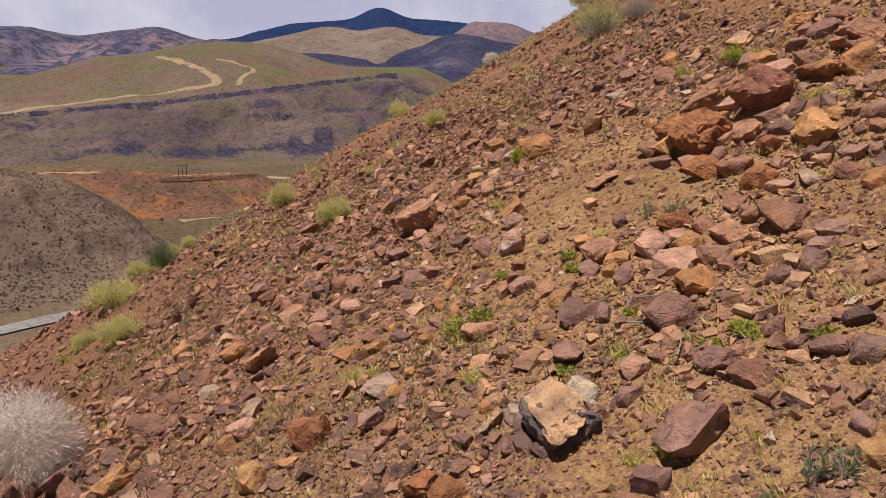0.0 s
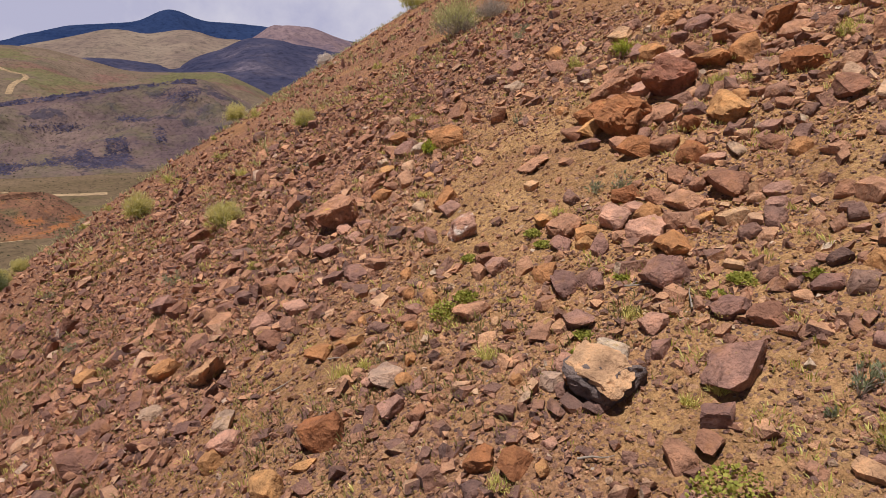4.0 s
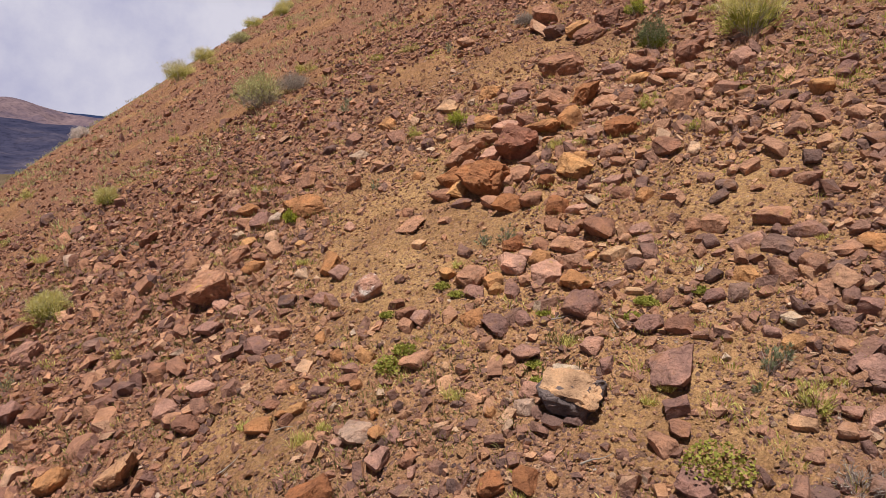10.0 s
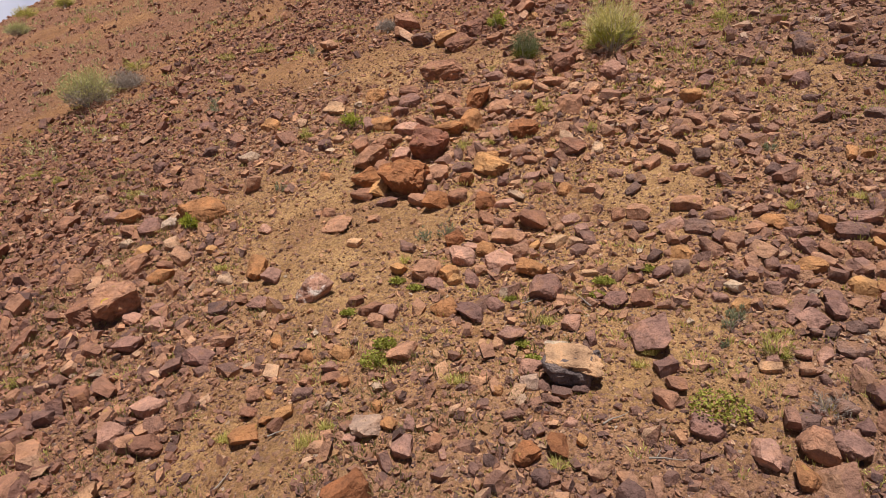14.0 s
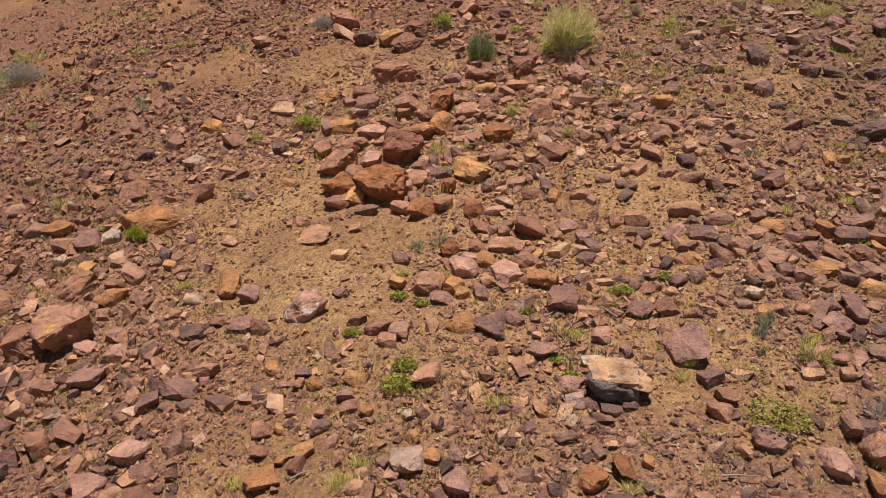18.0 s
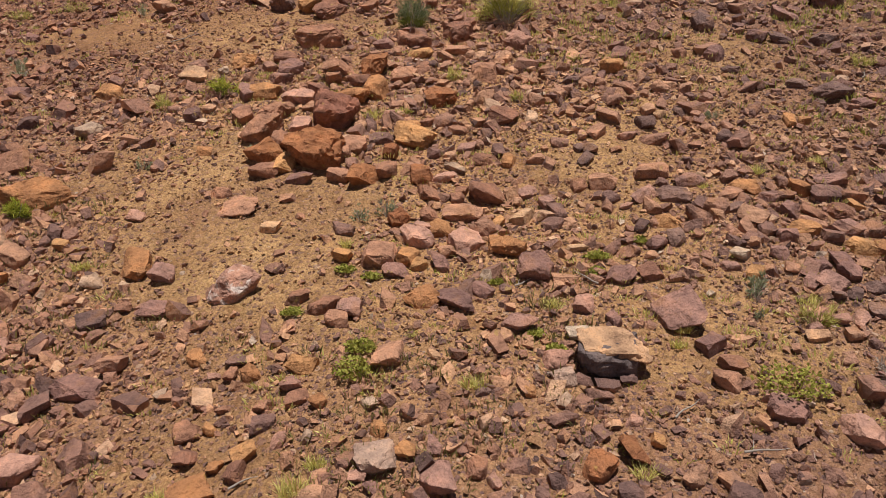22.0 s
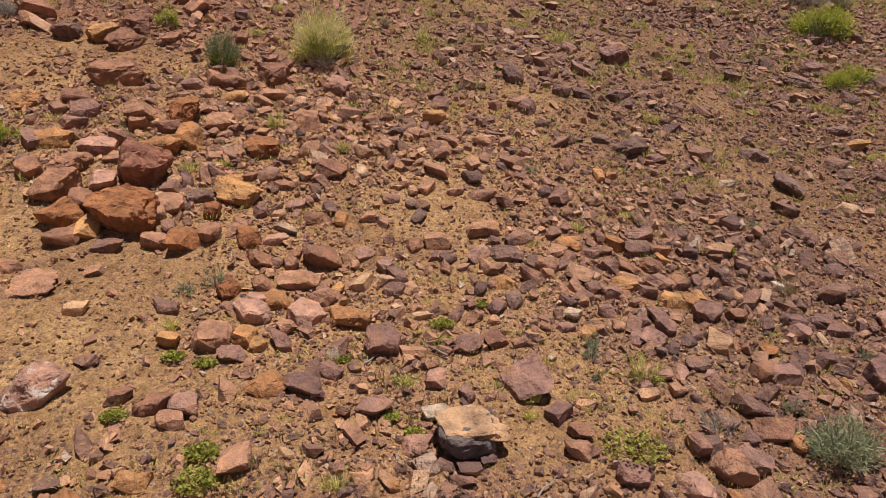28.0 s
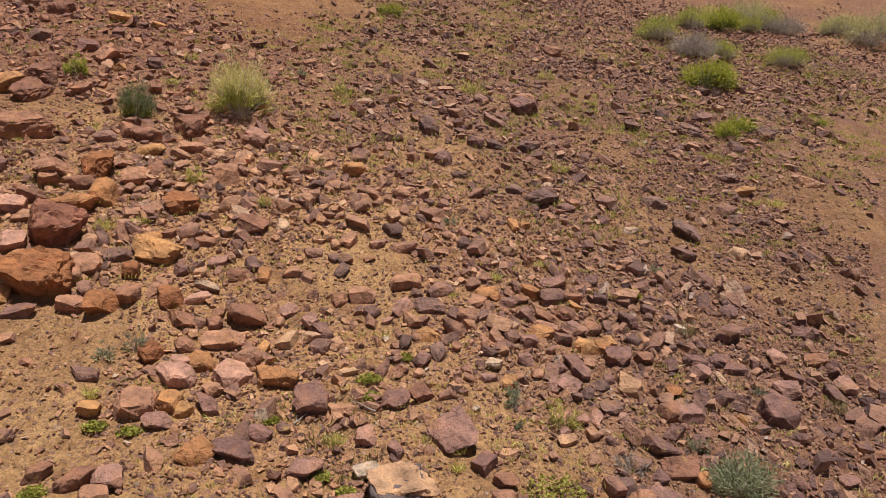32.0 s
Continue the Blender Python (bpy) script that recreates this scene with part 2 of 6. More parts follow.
def stained(name, base, stain, scale, lo, hi):
    """A copy of a rock's look with patches of another colour: rock varnish, lichen."""
    m = rock_material(name, TONES[base], False)
    n, l = m.node_tree.nodes, m.node_tree.links
    b = n["Principled BSDF"]
    r = ramp(n, [(lo, (0, 0, 0)), (hi, (1, 1, 1))])
    l.new(noise_node(n, l, scale, 5, 0.6).outputs[0], r.inputs[0])
    l.new(mix(n, l, r.outputs[0], b.inputs["Base Color"].links[0].from_socket, stain), b.inputs["Base Color"])
    return m


rocks["lichen"] = stained("lichened_rock", "red", (0.5, 0.36, 0.03), 7.0, 0.64, 0.67)


rocks["slab"] = rocks["purple"]
rocks["pinkbig"] = stained("dusted_pink_rock", "pink", (0.58, 0.46, 0.4), 9.0, 0.54, 0.62)


def plant_material(name, low, high, rough=0.7, through_light=0.4):
    """Thin leaves and stalks: a tone by chance for each, some light passing through."""
    m, n, l, b = material(name, rough, 0.15)
    tone = ramp(n, [(0.0, low), (1.0, high)])
    l.new(n.new("ShaderNodeNewGeometry").outputs["Random Per Island"], tone.inputs[0])
    l.new(tone.outputs[0], b.inputs["Base Color"])
    t, k = n.new("ShaderNodeBsdfTranslucent"), n.new("ShaderNodeMixShader")
    l.new(tone.outputs[0], t.inputs[0])
    k.inputs[0].default_value = through_light
    l.new(b.outputs[0], k.inputs[1])
    l.new(t.outputs[0], k.inputs[2])
    l.new(k.outputs[0], n["Material Output"].inputs[0])
    return m


yellow_green = plant_material("yellow_green_foliage", (0.44, 0.39, 0.09), (0.80, 0.70, 0.27))
fresh_green = plant_material("fresh_green_foliage", (0.24, 0.255, 0.028), (0.5, 0.49, 0.085))
sage_green = plant_material("grey_green_foliage", (0.18, 0.20, 0.11), (0.40, 0.40, 0.24))
dark_sage = plant_material("dark_sage_foliage", (0.09, 0.11, 0.045), (0.26, 0.28, 0.14))
straw = plant_material("dry_straw", (0.30, 0.22, 0.10), (0.55, 0.45, 0.25))
golden_tips = plant_material("golden_dry_tips", (0.5, 0.44, 0.2), (0.8, 0.72, 0.44))
# darker greens that paint in the shade inside the shrubs
shaded_green = plant_material("inner_shade_foliage", (0.1, 0.115, 0.02), (0.24, 0.25, 0.055))
mid_green = plant_material("mid_green_foliage", (0.22, 0.21, 0.04), (0.44, 0.42, 0.11))
pale_straw = plant_material("pale_dry_straw", (0.58, 0.49, 0.44), (0.82, 0.73, 0.67))
dead_wood = plant_material("grey_dead_wood", (0.22, 0.17, 0.15), (0.5, 0.43, 0.37), 0.9)
pale_green = plant_material("pale_green_foliage", (0.32, 0.31, 0.12), (0.62, 0.57, 0.28))
olive_weed = plant_material("olive_weed", (0.14, 0.12, 0.045), (0.36, 0.30, 0.11))
herb_green = plant_material("herb_leaf_green", (0.18, 0.19, 0.03), (0.46, 0.42, 0.1))


def land_material(name, stops, scale, layers=(), grain=0.25, relief=1.0):
    """Distant slopes: broad tones, patches of other ground (scale, from, to, colour, share), and the grain of low growth."""
    m, n, l, b = material(name, 1.0, 0.0)
    tone = ramp(n, stops)
    l.new(noise_node(n, l, scale, 8, 0.65).outputs[0], tone.inputs[0])
    col = tone.outputs[0]
    for s, lo, hi, c, share in layers:
        r = ramp(n, [(lo, (0, 0, 0)), (hi, (share, share, share))])
        l.new(noise_node(n, l, s, 9, 0.72).outputs[0], r.inputs[0])
        col = mix(n, l, r.outputs[0], col, c)
    fine = ramp(n, [(0.33, (0.5, 0.5, 0.54)), (0.5, (1, 1, 1)), (0.7, (1.22, 1.18, 1.12))])
    g = noise_node(n, l, grain, 5, 0.75)
    l.new(g.outputs[0], fine.inputs[0])
    l.new(mix(n, l, 0.9, col, fine.outputs[0], "MULTIPLY"), b.inputs["Base Color"])
    bump(n, l, b, g.outputs[0], 0.8, 0.6 / grain * 0.25 * relief)
    bump(n, l, b, noise_node(n, l, scale * 4, 6, 0.6).outputs[0], 0.7, 0.1 / scale * relief)
    return m

# ---- the hillside and the land beyond ----
def hashed(i, j, k):
    v = np.sin(i * 127.1 + j * 311.7 + k * 74.7) * 43758.5453
    return v - np.floor(v)


def value_noise(x, y, k=0):
    i, j = np.floor(x), np.floor(y)
    u, v = x - i, y - j
    u, v = u * u * (3 - 2 * u), v * v * (3 - 2 * v)
    a = hashed(i, j, k) * (1 - u) + hashed(i + 1, j, k) * u
    c = hashed(i, j + 1, k) * (1 - u) + hashed(i + 1, j + 1, k) * u
    return a * (1 - v) + c * v - 0.5


def fbm(x, y, octaves=4, k=0):
    return sum(value_noise(x * 2 ** o, y * 2 ** o, k + o) / 2 ** o for o in range(octaves))


def over(v, edge):
    return np.maximum(v - edge, 0.0)


SWELLS = [(3.0, 11.2, 1.6, 0.2), (2.5, 4.75, 1.3, -0.2), (0.0, 7.0, 1.3, -0.11), (6.75, 7.0, 1.8, -0.15), (6.0, 1.75, 1.8, 0.11),
          (-0.75, 4.0, 1.2, 0.07), (3.0, 1.0, 1.2, -0.09), (3.0, 16.0, 2.6, -0.09), (2.25, 8.5, 1.2, -0.07), (-2.5, 18.0, 3.2, 0.4), (-8.5, 14.5, 3.2, 0.25)]


def hill(x, y):
    """Height of the hillside: a slope of about thirty degrees that rolls off to the valley at its far edge and foot."""
    x, y = np.asarray(x, float), np.asarray(y, float)
    z = -1.33 + 0.148 * over(y, 0) - 0.10 * over(-y, 0) + 0.14 * over(-y, 9.0) - 0.0036 * over(y, 0) ** 2 + 0.543 * x + 0.003 * x * y
    far = over(y, 19.0 + 3.5 * over(x, -3.5))
    z = z - 0.045 * far ** 2 / (1 + 0.03 * far)
    low = over(-x, 14.0)
    z = z - 0.03 * low ** 2 / (1 + 0.06 * low)
    top = over(x, 40.0)
    z = z - 0.006 * top ** 2 / (1 + 0.03 * top)
    for px, py, r, h in SWELLS:
        z = z + h * np.exp(-((x - px) ** 2 + (y - py) ** 2) / r ** 2)
    return z + 0.07 * fbm(x * 0.42, y * 0.42, 3, 5) + 0.035 * fbm(x * 2.3, y * 2.3, 3, 9)


def hill_normal(x, y, e=0.06):
    n = np.stack([hill(x - e, y) - hill(x + e, y), hill(x, y - e) - hill(x, y + e), np.full(np.shape(x), 2 * e)], -1)
    return n / np.linalg.norm(n, axis=-1, keepdims=True)


def quick_mesh(name, verts, faces, mats, smooth=False):
    """A mesh from arrays of places and of triangles or quads."""
    me = bpy.data.meshes.new(name)
    faces = np.asarray(faces, dtype=np.int32)
    k = faces.shape[1]
    me.vertices.add(len(verts))
    me.vertices.foreach_set("co", np.asarray(verts, dtype=np.float32).ravel())
    me.loops.add(faces.size)
    me.loops.foreach_set("vertex_index", faces.ravel())
    me.polygons.add(len(faces))
    me.polygons.foreach_set("loop_start", np.arange(0, faces.size, k, dtype=np.int32))
    me.update(calc_edges=True)
    me.shade_smooth() if smooth else me.shade_flat()
    for m in mats:
        me.materials.append(m)
    return me


def sheet(name, X, Y, Z, mat):
    r, c = X.shape
    i = np.arange(r * c).reshape(r, c)
    f = np.stack([i[:-1, :-1], i[:-1, 1:], i[1:, 1:], i[1:, :-1]], -1).reshape(-1, 4)
    return new(name, quick_mesh(name, np.stack([X, Y, Z], -1).reshape(-1, 3), f, [mat], True))


def steps(lo, a, b, hi, fine, grow):
    """Fine even steps between a and b, widening beyond them."""
    mid = list(np.arange(a, b, fine))
    s, v = fine, b
    while v < hi:
        mid.append(v)
        s *= grow
        v += s
    s, v = fine * grow, a - fine
    while v > lo:
        mid.insert(0, v)
        s *= grow
        v -= s
    return np.array(mid)


gx, gy = np.meshgrid(steps(-70, -4.0, 8.0, 60, 0.08, 1.05), steps(-50, -0.5, 12.0, 75, 0.08, 1.05))
hillside = tagged(sheet("ground_hillside", gx, gy, hill(gx, gy), soil),
                  "steep dry hillside of brown and ochre stony soil", "hillside", kind="structure")

EYE_Z = 1.48


def land(name, label, crest, r_crest, r_foot, el_foot, mat, rough=0.02, seed=0, back=1.35, cat="hill"):
    """A landform seen from afar: a slope from a foot up to a crest line given as bearing and elevation in degrees, and a back slope."""
    az = np.arange(crest[0][0], crest[-1][0], 0.2)
    el = np.interp(az, [c[0] for c in crest], [c[1] for c in crest])
    el = np.convolve(np.pad(el, 3, "edge"), np.ones(7) / 7, "valid")
    s = np.concatenate([[-0.05], np.linspace(0, 1, 80), np.linspace(1.02, 1.6, 8)])
    A, S = np.meshgrid(np.radians(az), s)
    E = np.radians(np.tile(el, (len(s), 1)))
    zf, zc = EYE_Z + r_foot * math.tan(radians(el_foot)), EYE_Z + r_crest * np.tan(E)
    R = r_foot + (r_crest - r_foot) * S
    up = np.clip(S, 0, 1)
    Z = zf + (zc - zf) * (0.7 * up + 0.3 * up * up * (3 - 2 * up)) - over(S, 1) * abs(r_crest - r_foot) * 0.35 * back - over(-S, 0) * 240
    X, Y = R * np.sin(A), R * np.cos(A)
    k = (r_crest - r_foot) * rough
    f = 6.0 / max(r_crest - r_foot, 1)
    Z = Z + k * 3 * fbm(X * f, Y * f, 6, seed) * np.minimum(1, 0.06 + 3 * up * (1.02 - up))
    LANDS[name] = (az, R[:, 0], Z)
    return tagged(sheet(name, X, Y, Z, mat), label, cat, kind="structure")


LANDS = {}


def lies(on, x, y):
    """Height of a landform at a place."""
    az, R, Z = LANDS[on]
    a, r = math.degrees(math.atan2(x, y)), math.hypot(x, y)
    c = int(np.clip(np.searchsorted(az, a), 1, len(az) - 1))
    k = (a - az[c - 1]) / (az[c] - az[c - 1])
    return float(np.interp(r, R, Z[:, c - 1]) * (1 - k) + np.interp(r, R, Z[:, c]) * k)


def track(name, label, on, way, width, mat, lift=0.5, cat="road"):
    """A dirt track laid over a landform along bearings and elevations."""
    az, R, Z = LANDS[on]
    pts = []
    for (a0, e0), (a1, e1) in zip(way, way[1:]):
        for k in np.linspace(0, 1, 14, endpoint=False):
            pts.append((a0 + (a1 - a0) * k, e0 + (e1 - e0) * k))
    pts = np.array(pts + [way[-1]])
    for _ in range(8):
        pts[1:-1] = (pts[:-2] + pts[1:-1] * 2 + pts[2:]) / 4
    line = []
    for a, e in pts:
        c = int(np.argmin(abs(az - a)))
        E = np.degrees(np.arctan2(Z[:, c] - EYE_Z, R))
        i = int(np.argmax(E >= e)) if (E >= e).any() else int(np.argmax(E))
        r = float(np.interp(e, E[max(i - 1, 0):i + 1], R[max(i - 1, 0):i + 1]))
        line.append((r * math.sin(radians(a)), r * math.cos(radians(a))))
    line = np.array(line)
    for _ in range(40):
        line[1:-1] = (line[:-2] + line[1:-1] * 2 + line[2:]) / 4
    V = []
    for i in range(len(line)):
        d = line[min(i + 1, len(line) - 1)] - line[max(i - 1, 0)]
        d = d / (np.linalg.norm(d) + 1e-9)
        for k in (-0.5, 0, 0.5):
            q = line[i] + np.array([-d[1], d[0]]) * k * width
            V.append((q[0], q[1], lies(on, q[0], q[1]) + lift))
    F4 = [(3 * i + k, 3 * i + k + 1, 3 * i + k + 4, 3 * i + k + 3) for i in range(len(line) - 1) for k in (0, 1)]
    return tagged(new(name, quick_mesh(name, V, F4, [mat], True)), label, cat, kind="structure")


VALLEY = -64.0


def valley(x, y):
    return VALLEY + 3 * fbm(np.asarray(x) * 0.01, np.asarray(y) * 0.01, 4, 3)


OLIVE, RUST, SLATE = (0.085, 0.082, 0.036), (0.27, 0.105, 0.045), (0.036, 0.034, 0.056)
# far slopes: the blue cast of distance haze is mixed into base colours
tan_land = land_material("dry_grass_slope", [(0.3, (0.1283, 0.0931, 0.0851)), (0.5, (0.1757, 0.1283, 0.1081)), (0.7, (0.2185, 0.1662, 0.1323))], 0.006, [(0.01, 0.55, 0.7, (0.1235, 0.1045, 0.0805), 0.6)], 0.05)
mesa_land = land_material("mesa_slope", [(0.32, (0.0747, 0.0514, 0.061)), (0.5, (0.1188, 0.0793, 0.0805)), (0.68, (0.164, 0.1125, 0.1001))], 0.012,
                          [(0.03, 0.54, 0.6, SLATE, 0.75), (0.02, 0.48, 0.62, (0.112, 0.092, 0.06), 0.75)], 0.35)
green_land = land_material("green_plateau", [(0.3, (0.1155, 0.0836, 0.066)), (0.5, (0.143, 0.1026, 0.0768)), (0.7, (0.176, 0.1187, 0.0984))], 0.005,
                           [(0.006, 0.48, 0.56, (0.112, 0.112, 0.045), 0.6), (0.009, 0.52, 0.62, (0.165, 0.0836, 0.0744), 0.7), (0.011, 0.58, 0.68, (0.075, 0.066, 0.055), 0.7)], 0.2)
# cloud shade and distance haze are painted into this hill's colour
shaded_land = land_material("cloud_shaded_hill", [(0.34, (0.024, 0.027, 0.058)), (0.52, (0.045, 0.043, 0.076)), (0.66, (0.09, 0.074, 0.1))], 0.006, [(0.006, 0.58, 0.64, (0.1396, 0.1134, 0.1562), 0.6)], 0.06, relief=0.3)
# mountain tones hold painted haze, strongest on the blue ridge
hazed_land = land_material("hazed_mountain", [(0.34, (0.0535, 0.0525, 0.0993)), (0.5, (0.1113, 0.0903, 0.1338)), (0.66, (0.2226, 0.1522, 0.1846))], 0.004, [(0.008, 0.54, 0.62, (0.2, 0.125, 0.13), 0.8), (0.03, 0.48, 0.54, (0.04, 0.045, 0.075), 0.85)], 0.05, relief=0.6)
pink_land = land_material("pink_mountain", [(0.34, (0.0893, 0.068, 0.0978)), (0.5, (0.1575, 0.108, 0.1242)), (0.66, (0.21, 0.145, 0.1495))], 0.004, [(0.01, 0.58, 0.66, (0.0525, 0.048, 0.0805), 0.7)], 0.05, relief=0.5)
haze_blue_land = land_material("haze_blue_mountain", [(0.3, (0.0135, 0.026, 0.075)), (0.6, (0.0225, 0.036, 0.09)), (0.8, (0.045, 0.055, 0.1125))], 0.003, grain=0.05)
red_land = land_material("red_earth_terrace", [(0.32, (0.1013, 0.0585, 0.0459)), (0.5, (0.1755, 0.0858, 0.0567)), (0.68, (0.2093, 0.1196, 0.0675))], 0.03,
                         [(0.05, 0.53, 0.6, RUST, 0.9), (0.04, 0.56, 0.64, (0.1013, 0.0806, 0.0473), 0.8), (0.09, 0.64, 0.68, (0.459, 0.221, 0.081), 0.8)], 0.6)
shrub_land = land_material("shrub_slope", [(0.3, (0.098, 0.0652, 0.0559)), (0.5, (0.1394, 0.0896, 0.0734)), (0.7, (0.1797, 0.1193, 0.088))], 0.025,
                           [(0.035, 0.55, 0.66, (0.0925, 0.0713, 0.0455), 0.6), (0.05, 0.66, 0.7, (0.283, 0.1733, 0.1035), 0.6)], 0.7)
valley_land = land_material("valley_floor", [(0.3, (0.0892, 0.0656, 0.0405)), (0.5, (0.1275, 0.088, 0.0576)), (0.7, (0.17, 0.116, 0.081))], 0.012, [(0.02, 0.56, 0.62, (0.0765, 0.08, 0.027), 0.35)], 0.4)
dirt_track = land_material("pale_dirt_track", [(0.3, (0.2484, 0.1664, 0.1013)), (0.7, (0.3312, 0.2322, 0.148))], 0.1, grain=0.4, relief=0.2)
basalt = land_material("dark_basalt", [(0.35, (0.0397, 0.0369, 0.0705)), (0.65, (0.0992, 0.0822, 0.1214))], 0.2, grain=1.0, relief=0.2)
ledge_rock = land_material("rust_ledge_rock", [(0.35, (0.085, 0.045, 0.034)), (0.65, (0.19, 0.095, 0.06))], 0.2, grain=1.0, relief=0.2)
shrub_far = land_material("far_shrub", [(0.3, (0.04, 0.036, 0.022)), (0.7, (0.085, 0.07, 0.042))], 0.05, grain=1.0, relief=0.2)
asphalt = land_material("grey_road", [(0.3, (0.185, 0.165, 0.155)), (0.7, (0.25, 0.225, 0.21))], 0.3, grain=1.0, relief=0.1)
ring = np.concatenate([np.linspace(40, 600, 60), np.geomspace(640, 4700, 40)])
ra, rr = np.meshgrid(np.radians(np.linspace(-180, 180, 181)), ring)
vx, vy = rr * np.sin(ra), rr * np.cos(ra)
tagged(sheet("ground", vx, vy, valley(vx, vy), valley_land),
       "dry valley floor with sparse grass and shrubs", "ground", kind="structure")
LANDS["ground"] = (np.degrees(ra[0]), rr[:, 0], valley(vx, vy))
land("mountains_far_left", "mountains with pinkish bare slopes, haze painted in as blue-brown", [(-42, 1.1), (-40, 1.2), (-34, 0.6), (-31.2, 0.83), (-29.3, 0.9), (-26.9, 0.43), (-24.3, 1.02), (-21.3, 1.41), (-18.4, 0.51), (-14, 0.1)], 3600, 1400, -3.4, hazed_land, 0.016, 11, cat="mountain")
land("mountains_far_ahead", "mountain ridge with a rounded peak, dark blue from painted haze", [(-19, 0.1), (-16, 0.65), (-11.6, 1.95), (-8.1, 2.25), (-6.9, 2.45), (-6.1, 2.95), (-5.5, 3.3), (-4.7, 3.33), (-3.9, 3.0), (-2.9, 2.58), (-1.3, 2.5), (2.2, 2.3), (5, 1.9), (9, 1.3), (14, 0.9), (18, 0.9)], 3800, 2700, -1.5, haze_blue_land, 0.02, 21, cat="mountain")
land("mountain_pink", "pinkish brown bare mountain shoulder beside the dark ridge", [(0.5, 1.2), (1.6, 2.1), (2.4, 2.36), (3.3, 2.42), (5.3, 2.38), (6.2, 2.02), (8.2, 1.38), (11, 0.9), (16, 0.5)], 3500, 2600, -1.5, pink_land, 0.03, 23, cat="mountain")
land("hill_middle", "smooth tan grass hill in front of the mountains", [(-20, -0.6), (-16, 0.2), (-12.5, 0.9), (-9.5, 1.75), (-8.0, 1.72), (-6.9, 1.42), (-5.6, 1.68), (-4.3, 1.95), (-3.0, 1.78), (-1.9, 1.36), (-0.1, 1.3), (3, 0.5), (6, -0.4)], 2300, 1700, -1.9, tan_land, 0.009, 31)
land("hill_in_cloud_shade", "hill with pale bare gullies, darkened and blued for cloud shade and haze", [(-14, -0.9), (-11, -0.2), (-8.2, -0.34), (-6.7, -0.58), (-4.8, -0.86), (-3.3, 0.02), (-1.5, 0.56), (0.1, 1.38), (1.4, 1.5), (2.8, 1.38), (4.0, 1.05), (5.4, 0.9), (6.5, 0.58), (9, 0.5), (14, 0.3)], 1900, 1300, -3.2, shaded_land, 0.012, 41)
land("plateau", "rolling green and tan plateau above the mesa rim", [(-42, -3.3), (-40, -3.2), (-31.7, -2.86), (-28.2, -1.7), (-25.6, -0.88), (-22.2, -0.48), (-19.5, 0.16), (-15.8, 0.45), (-13.3, 0.3), (-9.9, -0.7), (-8.2, -1.2), (-4.4, -1.18), (-1.8, -1.1), (-0.2, -1.75), (1.1, -2.38), (3, -3.4)], 1250, 690, -5.2, green_land, 0.012, 51)
land("mesa", "long mesa slope with a dark rock rim and lava patches", [(-42, -5.7), (-40, -5.5), (-32, -4.94), (-27.4, -4.43), (-22.9, -4.13), (-16.8, -3.39), (-10, -2.43), (-6.4, -1.9), (-4.2, -1.6), (-3.1, -1.72), (-1.9, -2.2), (-0.4, -3.1), (3, -4.6), (7, -6.4)], 640, 440, -8.4, mesa_land, 0.035, 61, back=0.4, cat="mesa")
land("terrace", "red and ochre earth bank on the valley floor", [(-33, -8.9), (-29, -8.75), (-25.5, -8.9), (-21.4, -9.5), (-16.5, -9.45), (-14.2, -9.7), (-12.6, -11), (-11, -12)], 335, 285, -12.8, red_land, 0.03, 71, cat="bank")
land("hill_near", "brown hillside dotted with low dark shrubs", [(-46, -6.8), (-45, -7), (-32.4, -8.38), (-29, -9.17), (-25.5, -11.24), (-23.3, -13.29), (-20.5, -15.4), (-18, -17.5)], 285, 199, -18.2, shrub_land, 0.04, 81)
track("road_main_dirt", "pale dirt road climbing over the plateau", "plateau", [(-34, -4.95), (-31.9, -4.72), (-27.2, -4.17), (-22.5, -3.56), (-18.9, -3.05), (-17.3, -2.75), (-17.6, -2.2), (-18.3, -1.8), (-19.3, -1.26), (-21.5, -0.79)], 11, dirt_track, 0.2)
track("road_side_dirt", "pale narrow dirt track on the plateau", "plateau", [(-15.9, -2.8), (-15.6, -2.13), (-14.3, -1.65), (-15.8, -1.19), (-17.4, -0.9)], 6, dirt_track, 0.2)
track("road_terrace", "pale track along the foot of the mesa", "terrace", [(-32.5, -9.1), (-29.1, -9.0), (-26, -9.15)], 1.6, dirt_track, 0.15)
track("road_bank", "pale track on the edge of the red bank", "terrace", [(-21.3, -9.66), (-19.3, -9.58), (-16.8, -9.55)], 1.6, dirt_track, 0.15)
track("road_valley", "pale dirt track crossing the valley floor", "ground", [(-20.9, -13.05), (-19.6, -12.9), (-18.2, -12.82), (-16.0, -12.8)], 6, dirt_track, 0.12)
track("road_foot", "pale dirt track beyond the red bank", "ground", [(-14.2, -9.9), (-12.6, -10.0), (-10.5, -10.0)], 7, dirt_track, 0.12)
road_v = []
for a in np.linspace(-46, -24, 30):
    for k in (-3, 3):
        r = 186 + 0.9 * (a + 33) + k
        qx, qy = r * math.sin(radians(a)), r * math.cos(radians(a))
        road_v.append((qx, qy, valley(qx, qy) + 0.4))
tagged(new("road", quick_mesh("road", road_v, [(2 * i, 2 * i + 1, 2 * i + 3, 2 * i + 2) for i in range(29)], [asphalt])), "grey valley road far below the hillside", "road", kind="structure")


